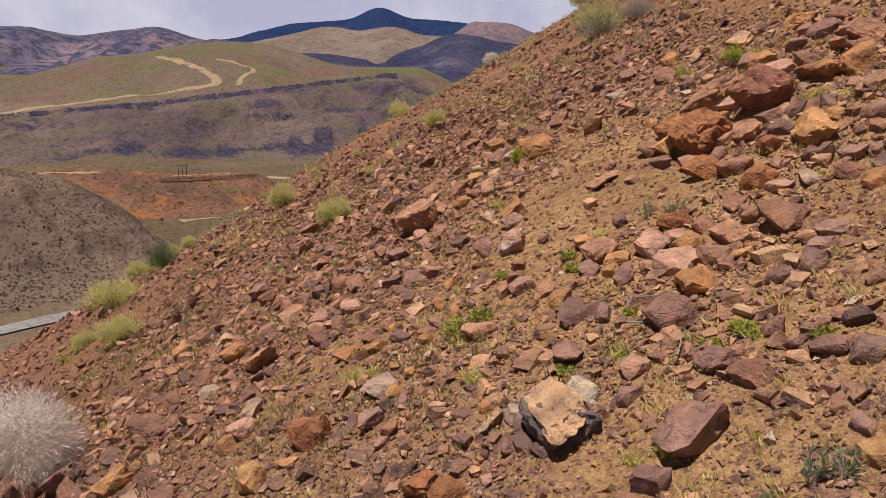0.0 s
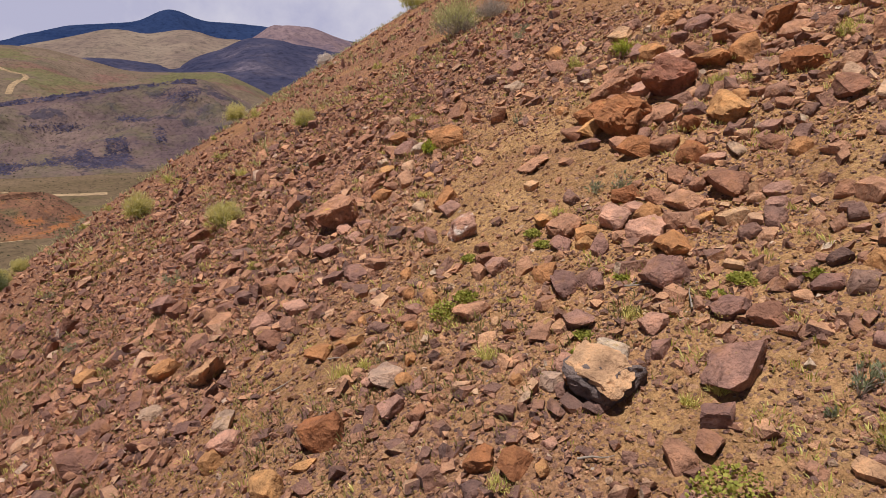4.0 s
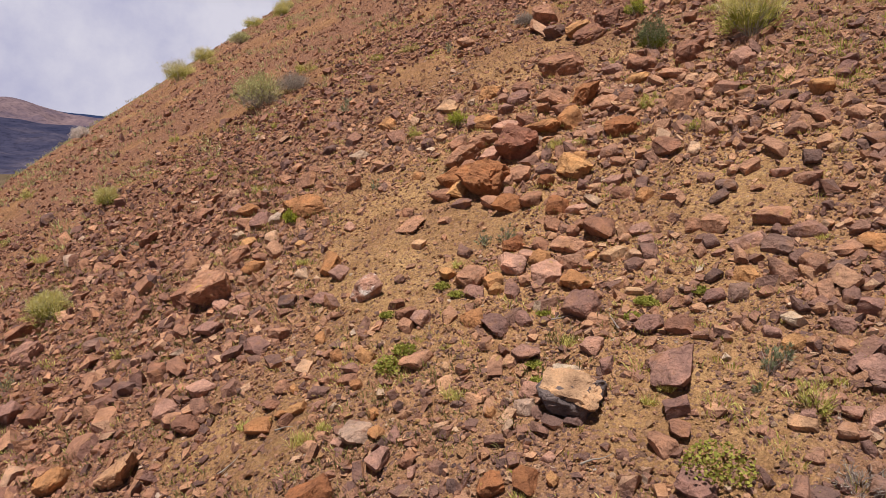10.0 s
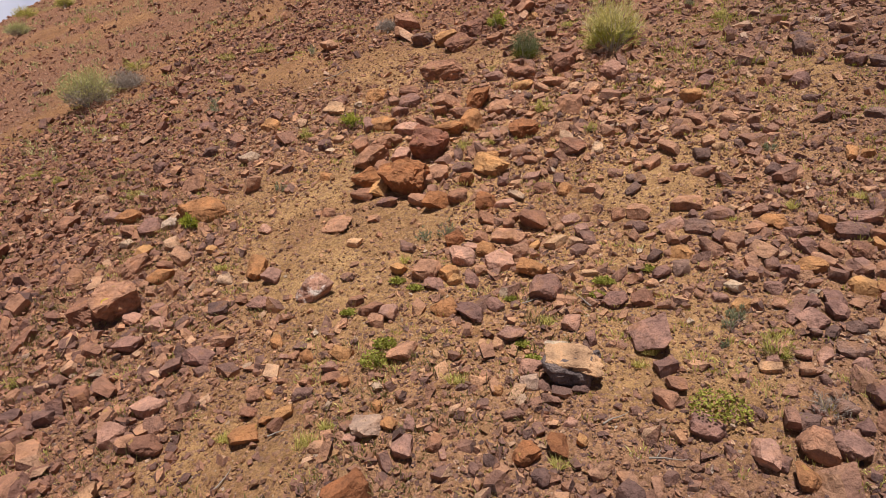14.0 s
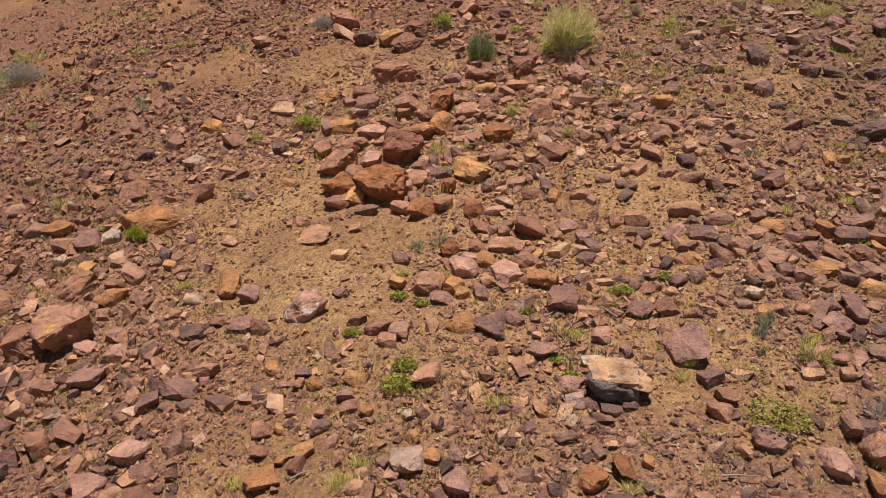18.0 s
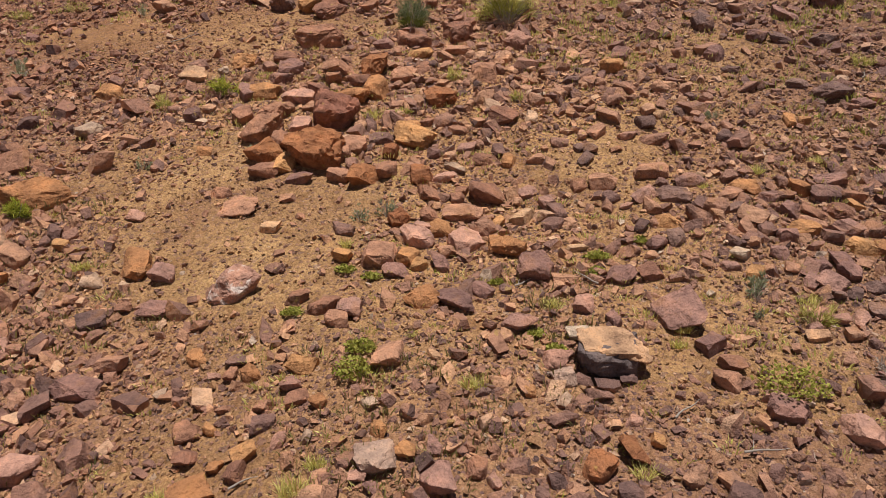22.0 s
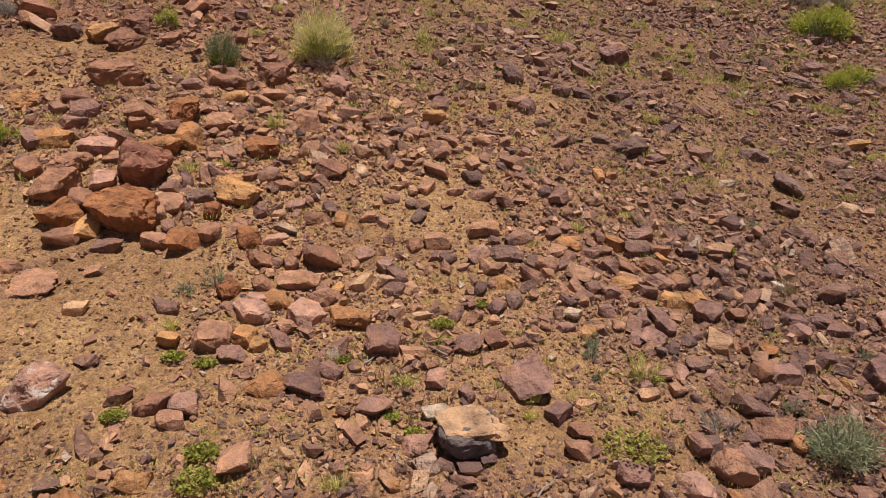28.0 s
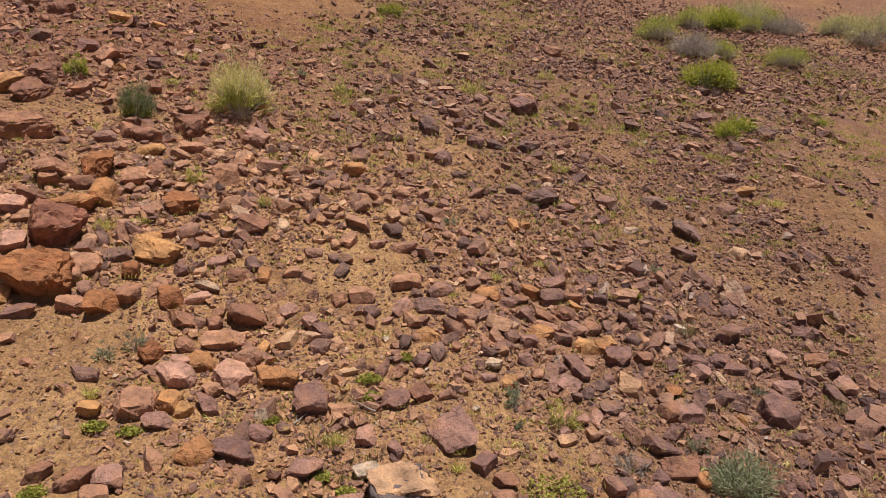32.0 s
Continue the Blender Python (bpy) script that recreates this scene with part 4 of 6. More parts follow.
rock(2.81, 2.34, 0.24, 0.11, 0.08, 271, "purple")
rock(2.87, 2.2, 0.21, 0.09, 0.07, 278, "mixed")
rock(2.97, 2.07, 0.16, 0.18, 0.11, 290, "orange")
rock(2.67, 2.17, 0.24, 0.15, 0.1, 247, "purple")
rock(2.69, 1.99, 0.26, 0.13, 0.09, 243, "red")
rock(2.42, 2.11, 0.25, 0.16, 0.11, 291, "orange")
rock(2.28, 2.25, 0.16, 0.14, 0.1, 291, "purple")
rock(3.19, 1.8, 0.28, 0.13, 0.09, 288, "purple")
rock(2.97, 1.86, 0.35, 0.16, 0.11, 288, "mixed")
rock(2.89, 1.65, 0.13, 0.11, 0.08, 290, "orange")
rock(2.59, 1.57, 0.2, 0.14, 0.1, 282, "mixed")
rock(2.32, 1.71, 0.28, 0.14, 0.1, 276, "orange")
rock(2.38, 1.55, 0.18, 0.16, 0.11, 292, "orange")
rock(1.98, 2.58, 0.17, 0.12, 0.09, 263, "pale")
rock(1.82, 2.66, 0.15, 0.07, 0.06, 285, "purple")
rock(1.5, 3.43, 0.25, 0.18, 0.12, 313, "purple")
rock(1.61, 3.21, 0.22, 0.14, 0.1, 296, "red")
rock(1.24, 3.05, 0.33, 0.3, 0.17, 300, "slab", tip=12, under=0.4)
rock(2.12, 1.87, 0.21, 0.13, 0.09, 290, "purple")
rock(1.86, 2.0, 0.23, 0.15, 0.1, 243, "purple")
rock(1.9, 1.69, 0.16, 0.1, 0.07, 289, "dark")
rock(2.27, 1.44, 0.33, 0.2, 0.14, 276, "purple")
rock(2.06, 2.31, 0.16, 0.13, 0.09, 285, "purple")
rock(1.95, 2.23, 0.15, 0.1, 0.07, 287, "red")
rock(2.04, 2.03, 0.13, 0.11, 0.08, 290, "purple")
rock(2.32, 2.38, 0.14, 0.12, 0.09, 290, "mixed")
rock(2.55, 1.79, 0.22, 0.18, 0.12, 293, "purple")
rock(3.28, 4.2, 0.19, 0.1, 0.07, 274, "mixed")
rock(3.24, 3.89, 0.16, 0.13, 0.09, 276, "dark")
rock(1.47, 4.04, 0.32, 0.26, 0.18, 286, "purple")
rock(1.13, 3.65, 0.16, 0.14, 0.1, 283, "pink")
rock(0.52, 5.24, 0.17, 0.13, 0.09, 297, "red")
rock(0.34, 4.78, 0.2, 0.22, 0.13, 286, "red")
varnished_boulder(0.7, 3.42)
rock(0.87, 3.62, 0.24, 0.11, 0.08, 294, "pale")
rock(0.6, 3.74, 0.21, 0.14, 0.1, 278, "pink")
rock(0.47, 3.66, 0.18, 0.12, 0.09, 290, "grey")
rock(1.05, 3.43, 0.1, 0.15, 0.07, 290, "purple")
rock(1.01, 2.81, 0.17, 0.13, 0.11, 310, "purple")
rock(0.88, 2.7, 0.16, 0.13, 0.09, 285, "red")
rock(0.74, 2.7, 0.2, 0.15, 0.1, 234, "red")
rock(0.62, 2.4, 0.23, 0.14, 0.1, 276, "purple")
rock(0.75, 1.77, 0.27, 0.2, 0.18, 279, "red")
rock(0.86, 1.61, 0.26, 0.17, 0.12, 247, "purple")
rock(0.61, 2.03, 0.22, 0.17, 0.12, 266, "pink")
rock(0.59, 1.93, 0.14, 0.1, 0.07, 265, "purple")
rock(0.89, 1.84, 0.18, 0.13, 0.09, 300, "dark")
rock(0.1, 3.22, 0.18, 0.18, 0.12, 291, "rust")
rock(0.19, 3.1, 0.1, 0.07, 0.07, 267, "orange")
rock(-0.06, 3.41, 0.21, 0.16, 0.11, 244, "rust")
rock(0.28, 3.24, 0.11, 0.07, 0.04, 287, "pink")
rock(0.31, 3.84, 0.08, 0.08, 0.06, 286, "orange")
rock(0.23, 4.12, 0.11, 0.07, 0.04, 290, "dark")
rock(0.56, 1.74, 0.21, 0.16, 0.11, 289, "orange")
rock(1.16, 1.66, 0.16, 0.12, 0.08, 289, "dark")
rock(1.06, 1.79, 0.11, 0.08, 0.06, 298, "purple")
rock(1.29, 2.14, 0.17, 0.08, 0.06, 286, "tan")
rock(1.66, 1.7, 0.18, 0.11, 0.08, 268, "dark")
rock(1.35, 2.16, 0.12, 0.08, 0.06, 288, "purple")
rock(1.13, 2.0, 0.11, 0.08, 0.06, 296, "mixed")
rock(0.7, 2.47, 0.17, 0.08, 0.06, 288, "pink")
rock(-0.35, 4.55, 0.26, 0.22, 0.14, 283, "grey")
rock(-0.41, 4.2, 0.23, 0.17, 0.12, 286, "purple")
rock(-0.29, 4.02, 0.14, 0.11, 0.08, 295, "red")
rock(-0.41, 4.73, 0.12, 0.1, 0.07, 280, "mixed")
rock(-0.27, 4.41, 0.13, 0.11, 0.08, 289, "orange")
rock(-0.22, 4.26, 0.1, 0.11, 0.07, 286, "purple")
rock(-0.19, 4.63, 0.13, 0.1, 0.07, 285, "orange")
rock(-0.74, 5.5, 0.25, 0.17, 0.11, 315, "orange")
rock(-0.41, 5.77, 0.2, 0.13, 0.09, 300, "red")
rock(-0.55, 5.65, 0.14, 0.14, 0.09, 280, "red")
rock(-0.37, 5.62, 0.12, 0.08, 0.06, 281, "orange")
rock(-0.49, 5.31, 0.16, 0.12, 0.08, 316, "orange")
rock(-0.6, 5.3, 0.11, 0.12, 0.08, 278, "red")
rock(-0.58, 5.44, 0.09, 0.08, 0.06, 279, "orange")
rock(-0.33, 5.02, 0.09, 0.07, 0.07, 277, "pale")
rock(0.15, 5.3, 0.2, 0.12, 0.09, 264, "orange")
rock(0.02, 5.3, 0.16, 0.12, 0.09, 311, "purple")
rock(0.03, 5.6, 0.14, 0.11, 0.09, 299, "orange")
rock(0.02, 5.75, 0.11, 0.1, 0.07, 275, "red")
rock(0.13, 5.77, 0.17, 0.1, 0.07, 274, "dark")
rock(-0.16, 5.38, 0.15, 0.11, 0.1, 4, "red")
rock(-0.07, 5.22, 0.17, 0.09, 0.06, 321, "red")
rock(-0.08, 5.05, 0.11, 0.08, 0.08, 323, "orange")
rock(-0.04, 4.75, 0.11, 0.08, 0.07, 308, "pale")
rock(-0.64, 4.8, 0.19, 0.09, 0.07, 282, "mixed")
rock(-0.53, 4.5, 0.11, 0.08, 0.07, 257, "purple")
rock(-0.48, 4.61, 0.1, 0.08, 0.06, 282, "pink")
rock(0.4, 4.5, 0.1, 0.07, 0.04, 287, "tan")
rock(1.17, 8.6, 0.59, 0.32, 0.22, 326, "orange")
rock(0.82, 9.63, 0.37, 0.21, 0.14, 277, "orange")
rock(0.79, 9.09, 0.31, 0.22, 0.15, 309, "purple")
rock(0.9, 8.89, 0.23, 0.16, 0.11, 284, "mixed")
rock(0.45, 8.76, 0.23, 0.21, 0.14, 284, "orange")
rock(0.22, 8.64, 0.5, 0.28, 0.19, 331, "red")
rock(0.29, 8.19, 0.3, 0.19, 0.13, 288, "orange")
rock(-0.16, 8.19, 0.5, 0.42, 0.34, 320, "lichen", under=0.45)
rock(0.57, 8.22, 0.3, 0.19, 0.13, 270, "mixed")
rock(0.43, 8.27, 0.22, 0.15, 0.11, 288, "red")
rock(0.69, 8.55, 0.19, 0.16, 0.11, 292, "mixed")
rock(0.81, 7.94, 0.17, 0.12, 0.08, 282, "orange")
rock(0.56, 7.38, 0.18, 0.11, 0.08, 287, "pale")
rock(0.12, 8.08, 0.17, 0.11, 0.08, 294, "mixed")
rock(0.02, 7.82, 0.18, 0.16, 0.11, 288, "purple")
rock(0.48, 9.15, 0.16, 0.13, 0.09, 282, "pale")
rock(1.66, 10.24, 0.2, 0.2, 0.13, 277, "purple")
rock(2.26, 7.58, 0.19, 0.11, 0.08, 283, "orange")
rock(6.27, 8.09, 0.41, 0.37, 0.25, 301, "red")
rock(8.75, 8.86, 0.41, 0.29, 0.2, 293, "red")
rock(7.59, 8.71, 0.35, 0.26, 0.18, 296, "dark")
rock(7.48, 7.97, 0.3, 0.22, 0.15, 297, "purple")
rock(8.74, 7.9, 0.37, 0.28, 0.19, 299, "orange")
rock(2.71, 5.08, 0.24, 0.12, 0.08, 262, "pale")
rock(2.23, 5.2, 0.23, 0.18, 0.12, 285, "red")
rock(2.26, 4.94, 0.15, 0.11, 0.1, 255, "red")
rock(2.88, 4.86, 0.24, 0.13, 0.09, 284, "red")
rock(3.01, 5.07, 0.19, 0.12, 0.09, 281, "purple")
rock(2.83, 5.36, 0.17, 0.12, 0.09, 281, "purple")
rock(2.92, 4.61, 0.16, 0.16, 0.11, 282, "orange")
rock(1.86, 5.31, 0.24, 0.18, 0.13, 315, "rust")
rock(2.0, 5.09, 0.2, 0.14, 0.1, 280, "red")
rock(2.1, 4.8, 0.39, 0.18, 0.12, 279, "red")
rock(1.6, 5.07, 0.26, 0.19, 0.15, 300, "pink")
rock(1.82, 4.91, 0.24, 0.17, 0.11, 297, "orange")
rock(1.68, 4.67, 0.3, 0.23, 0.16, 318, "pink")
rock(1.54, 4.77, 0.18, 0.14, 0.09, 308, "red")
rock(1.72, 4.34, 0.37, 0.24, 0.16, 261, "orange")
rock(2.15, 4.3, 0.2, 0.17, 0.11, 271, "tan")
rock(1.28, 5.26, 0.28, 0.23, 0.15, 278, "red")
rock(1.35, 5.04, 0.22, 0.16, 0.11, 253, "orange")
rock(1.28, 4.93, 0.16, 0.11, 0.08, 276, "orange")
rock(1.17, 5.06, 0.24, 0.15, 0.1, 276, "purple")
rock(1.34, 4.76, 0.22, 0.16, 0.11, 275, "purple")
rock(0.95, 4.54, 0.34, 0.2, 0.1, 270, "purple")
rock(1.1, 4.37, 0.16, 0.12, 0.09, 249, "purple")
rock(0.85, 4.04, 0.26, 0.16, 0.11, 265, "purple")
rock(0.65, 5.4, 0.25, 0.16, 0.11, 272, "red")
rock(0.67, 5.21, 0.2, 0.18, 0.12, 273, "purple")
rock(0.68, 5.66, 0.21, 0.12, 0.08, 268, "red")
rock(1.51, 5.68, 0.22, 0.12, 0.08, 283, "mixed")
rock(3.85, 6.62, 0.27, 0.2, 0.13, 284, "red")
rock(1.77, 0.25, 0.3, 0.27, 0.22, 274, "purple")
rock(2.05, -0.04, 0.32, 0.17, 0.12, 276, "purple")
rock(2.05, -0.45, 0.14, 0.21, 0.1, 276, "purple")
rock(2.17, -0.63, 0.24, 0.17, 0.12, 280, "pink")
rock(1.91, 1.44, 0.25, 0.17, 0.12, 254, "tan")
rock(1.67, 1.21, 0.21, 0.18, 0.12, 276, "red")
rock(2.19, 0.71, 0.22, 0.16, 0.12, 310, "purple")
rock(1.94, 1.05, 0.21, 0.16, 0.11, 276, "rust")
rock(1.69, 0.58, 0.11, 0.09, 0.08, 231, "orange")
rock(1.15, 1.31, 0.32, 0.16, 0.11, 278, "red")
rock(1.31, 1.46, 0.28, 0.18, 0.12, 280, "purple")
rock(1.07, 1.19, 0.13, 0.12, 0.08, 275, "orange")
rock(1.05, 1.54, 0.13, 0.11, 0.08, 279, "purple")
rock(2.48, -0.55, 0.25, 0.14, 0.1, 275, "red")
rock(2.46, -0.17, 0.18, 0.15, 0.1, 277, "pink")
rock(1.19, -0.01, 0.16, 0.1, 0.07, 275, "purple")
rock(5.63, -1.45, 0.36, 0.19, 0.13, 244, "orange")
rock(4.97, 0.07, 0.32, 0.21, 0.14, 289, "dark")
rock(4.33, 0.59, 0.22, 0.1, 0.07, 284, "pale")
rock(4.46, -0.16, 0.41, 0.22, 0.15, 226, "dark")
rock(4.08, -0.59, 0.2, 0.15, 0.13, 237, "tan")
rock(4.02, 0.08, 0.25, 0.19, 0.13, 279, "purple")
rock(4.62, 1.22, 0.18, 0.13, 0.09, 292, "red")
rock(4.42, 0.9, 0.17, 0.14, 0.1, 290, "purple")
rock(5.98, -1.39, 0.32, 0.17, 0.11, 280, "dark")
rock(6.16, -2.78, 0.38, 0.2, 0.13, 288, "mixed")
rock(4.84, -1.34, 0.18, 0.11, 0.08, 276, "dark")
rock(7.56, -1.53, 0.42, 0.24, 0.16, 244, "dark")
rock(8.12, -1.32, 0.38, 0.27, 0.18, 288, "dark")
rock(7.43, -0.48, 0.31, 0.24, 0.16, 299, "dark")
rock(8.29, -2.11, 0.35, 0.21, 0.14, 291, "purple")
rock(8.86, -2.68, 0.23, 0.2, 0.13, 284, "tan")
rock(7.82, -2.94, 0.39, 0.32, 0.22, 294, "dark")
rock(7.09, -2.11, 0.26, 0.2, 0.14, 285, "dark")
rock(9.65, -2.72, 0.36, 0.23, 0.15, 292, "dark")
rock(7.61, 1.23, 0.32, 0.31, 0.21, 311, "red")
rock(10.77, 0.01, 0.32, 0.34, 0.22, 299, "red")
rock(7.24, 1.98, 0.24, 0.19, 0.13, 303, "purple")
rock(1.19, 4.22, 0.11, 0.08, 0.06, 272, "mixed")
rock(2.64, 6.16, 0.31, 0.2, 0.13, 305, "red")
rock(4.07, 6.94, 0.39, 0.49, 0.26, 280, "red")
rock(-2.11, 6.82, 0.29, 0.24, 0.16, 322, "orange")
rock(-0.83, 4.28, 0.3, 0.23, 0.21, 344, "rust")
rock(-1.6, 4.83, 0.2, 0.15, 0.13, 322, "orange")
rock(-1.47, 4.93, 0.24, 0.18, 0.16, 341, "pink")
rock(-2.65, 5.14, 0.33, 0.25, 0.2, 348, "orange")
rock(-3.36, 5.7, 0.45, 0.34, 0.25, 344, "dark")
rock(-2.96, 5.75, 0.25, 0.19, 0.15, 350, "dark")
rock(-1.21, 4.13, 0.25, 0.19, 0.16, 343, "orange")
rock(-2.17, 6.1, 0.21, 0.16, 0.11, 320, "pale")
rock(-3.01, 7.77, 0.32, 0.24, 0.18, 322, "orange")
rock(0.75, 9.9, 0.29, 0.18, 0.12, 294, "purple")
rock(-1.69, 6.27, 0.46, 0.29, 0.2, 315, "tan")
rock(-1.07, 7.35, 0.26, 0.2, 0.18, 40, "red")
rock(-0.35, 8.5, 0.44, 0.33, 0.24, 33, "red")
rock(-0.2, 11.09, 0.37, 0.22, 0.15, 294, "red")
rock(0.46, 10.53, 0.32, 0.24, 0.18, 7, "red")
rock(-0.84, 6.61, 0.25, 0.19, 0.13, 352, "pink")
rock(-1.17, 6.65, 0.26, 0.2, 0.13, 307, "pink")
rock(-1.1, 6.26, 0.33, 0.21, 0.14, 305, "red")
rock(-2.07, 8.13, 0.25, 0.19, 0.16, 309, "red")
rock(-2.26, 8.57, 0.33, 0.26, 0.18, 297, "purple")
rock(-1.98, 9.81, 0.49, 0.27, 0.19, 304, "pink")
rock(-1.33, 8.88, 0.31, 0.17, 0.12, 345, "dark")
rock(-1.14, 11.19, 0.33, 0.2, 0.13, 294, "red")
rock(-1.92, 10.65, 0.26, 0.4, 0.18, 292, "red")
rock(-0.98, 15.4, 0.33, 0.28, 0.19, 291, "dark")
rock(0.67, 6.17, 0.38, 0.25, 0.2, 338, "pinkbig", 3, under=0.4)
rock(0.87, 4.74, 0.25, 0.17, 0.12, 300, "orange")
rock(1.6, 6.74, 0.42, 0.3, 0.05, 275, "red")
rock(1.39, 6.31, 0.19, 0.11, 0.08, 279, "tan")
rock(2.4, 4.94, 0.15, 0.18, 0.1, 285, "red")
rock(3.25, 5.58, 0.17, 0.09, 0.07, 289, "red")
rock(3.25, 5.25, 0.2, 0.09, 0.07, 282, "red")
rock(3.31, 6.04, 0.18, 0.09, 0.06, 285, "pink")
rock(3.02, 4.38, 0.21, 0.12, 0.08, 279, "red")
rock(2.39, 0.43, 0.22, 0.14, 0.1, 274, "purple")
rock(2.33, 0.7, 0.21, 0.15, 0.11, 287, "purple")
rock(3.01, 1.67, 0.19, 0.16, 0.11, 291, "red")
rock(2.81, 1.16, 0.22, 0.2, 0.14, 290, "purple")
rock(2.75, 1.79, 0.21, 0.14, 0.1, 282, "red")
rock(2.31, 1.18, 0.19, 0.14, 0.1, 280, "red")
rock(-0.01, 8.49, 0.36, 0.13, 0.08, 282, "red")
rock(-0.00, 7.71, 0.17, 0.13, 0.09, 298, "red")
rock(-0.16, 7.63, 0.27, 0.16, 0.11, 293, "pink")
rock(-0.42, 7.61, 0.29, 0.20, 0.13, 288, "purple")
rock(-0.21, 7.96, 0.25, 0.13, 0.09, 283, "pink")
rock(0.01, 5.86, 0.10, 0.07, 0.05, 299, "pink")
rock(-0.22, 5.63, 0.11, 0.06, 0.04, 294, "red")
rock(-0.32, 3.91, 0.09, 0.10, 0.06, 289, "pink")
rock(-0.39, 5.16, 0.10, 0.10, 0.07, 284, "pink")
rock(0.18, 3.64, 0.20, 0.10, 0.07, 300, "mixed")
rock(0.59, 3.28, 0.15, 0.09, 0.06, 295, "mixed")
rock(0.42, 3.45, 0.16, 0.10, 0.07, 290, "mixed")
rock(1.98, 1.61, 0.13, 0.09, 0.06, 285, "purple")
rock(0.90, 1.94, 0.13, 0.17, 0.15, 301, "mixed")
rock(1.52, 1.98, 0.12, 0.10, 0.07, 296, "pink")
rock(3.31, 7.76, 0.26, 0.22, 0.14, 328, "purple")
rock(2.88, 7.54, 0.25, 0.24, 0.16, 323, "red")
rock(4.25, 6.02, 0.34, 0.15, 0.09, 339, "red")
rock(2.42, 5.68, 0.28, 0.19, 0.12, 334, "red")
rock(2.54, 4.37, 0.20, 0.13, 0.08, 329, "purple")
rock(2.70, 3.93, 0.19, 0.14, 0.09, 324, "red")
rock(2.39, 4.13, 0.21, 0.18, 0.12, 319, "purple")
rock(1.78, 5.11, 0.23, 0.15, 0.10, 335, "pink")
rock(2.04, 4.49, 0.17, 0.10, 0.07, 330, "orange")
rock(2.43, 3.48, 0.11, 0.07, 0.05, 325, "pink")
rock(2.61, 3.33, 0.31, 0.13, 0.09, 320, "purple")
rock(2.76, 2.66, 0.21, 0.13, 0.08, 336, "red")
rock(2.58, 2.61, 0.20, 0.10, 0.07, 331, "dark")
rock(2.88, 2.43, 0.13, 0.09, 0.06, 326, "orange")
rock(3.84, 3.29, 0.13, 0.11, 0.07, 321, "tan")
rock(3.97, 3.07, 0.18, 0.11, 0.07, 337, "dark")
rock(3.49, 3.58, 0.20, 0.13, 0.08, 332, "pink")
rock(3.48, 3.85, 0.21, 0.13, 0.09, 327, "red")
rock(4.58, 4.15, 0.21, 0.13, 0.08, 322, "dark")
rock(4.53, 3.95, 0.15, 0.10, 0.07, 338, "purple")
rock(3.07, 3.90, 0.22, 0.11, 0.07, 333, "dark")
rock(3.23, 3.99, 0.15, 0.09, 0.06, 328, "dark")
rock(1.96, 3.21, 0.18, 0.14, 0.09, 323, "purple")
rock(2.15, 2.89, 0.18, 0.08, 0.05, 339, "red")
rock(1.79, 2.50, 0.16, 0.11, 0.07, 334, "orange")
rock(1.85, 2.11, 0.18, 0.12, 0.08, 329, "purple")
rock(2.01, 1.84, 0.14, 0.15, 0.10, 324, "purple")
rock(1.77, 1.95, 0.14, 0.10, 0.07, 319, "dark")
rock(1.80, 1.84, 0.14, 0.10, 0.07, 335, "dark")
rock(1.55, 1.86, 0.16, 0.10, 0.06, 330, "pink")
rock(1.57, 1.60, 0.14, 0.11, 0.07, 325, "purple")
rock(1.48, 2.17, 0.13, 0.13, 0.08, 320, "mixed")
rock(-1.54, 5.22, 0.22, 0.20, 0.13, 336, "pale")
rock(-0.99, 4.17, 0.18, 0.08, 0.05, 331, "orange")
rock(1.60, 6.14, 0.15, 0.08, 0.05, 262, "red")
rock(8.67, 7.28, 0.27, 0.18, 0.12, 257, "orange")
rock(2.47, 1.46, 0.13, 0.11, 0.07, 273, "orange")
rock(2.52, 2.03, 0.21, 0.13, 0.09, 268, "red")
rock(2.30, 0.33, 0.23, 0.12, 0.08, 263, "purple")
rock(0.77, 7.15, 0.28, 0.24, 0.15, 276, "orange")
rock(0.75, 6.86, 0.22, 0.19, 0.12, 292, "purple")
rock(0.46, 6.70, 0.27, 0.14, 0.09, 287, "purple")
rock(0.45, 6.98, 0.15, 0.11, 0.07, 282, "red")
rock(1.28, 7.59, 0.21, 0.12, 0.08, 277, "pink")
rock(1.69, 7.01, 0.23, 0.12, 0.08, 293, "red")
rock(0.11, 6.08, 0.17, 0.13, 0.08, 288, "orange")
rock(-0.16, 6.16, 0.09, 0.09, 0.06, 283, "pale")
rock(-0.26, 6.72, 0.35, 0.17, 0.11, 278, "purple")
rock(1.78, 3.80, 0.19, 0.07, 0.05, 294, "tan")
rock(1.20, 5.54, 0.17, 0.15, 0.09, 273, "orange")
rock(1.68, 1.04, 0.24, 0.17, 0.11, 268, "purple")

# ---- rubble ----
def stoniness(x, y):
    """Between 0, bare trodden soil, and 1, a bed of stones."""
    v = 0.62 + 1.2 * fbm(x * 0.7, y * 0.7, 3, 17)
    for px, py, r, k in PATCHES:
        v = v + k * np.exp(-((x - px) ** 2 + (y - py) ** 2) / r ** 2)
    return np.clip(v, 0.08, 1)


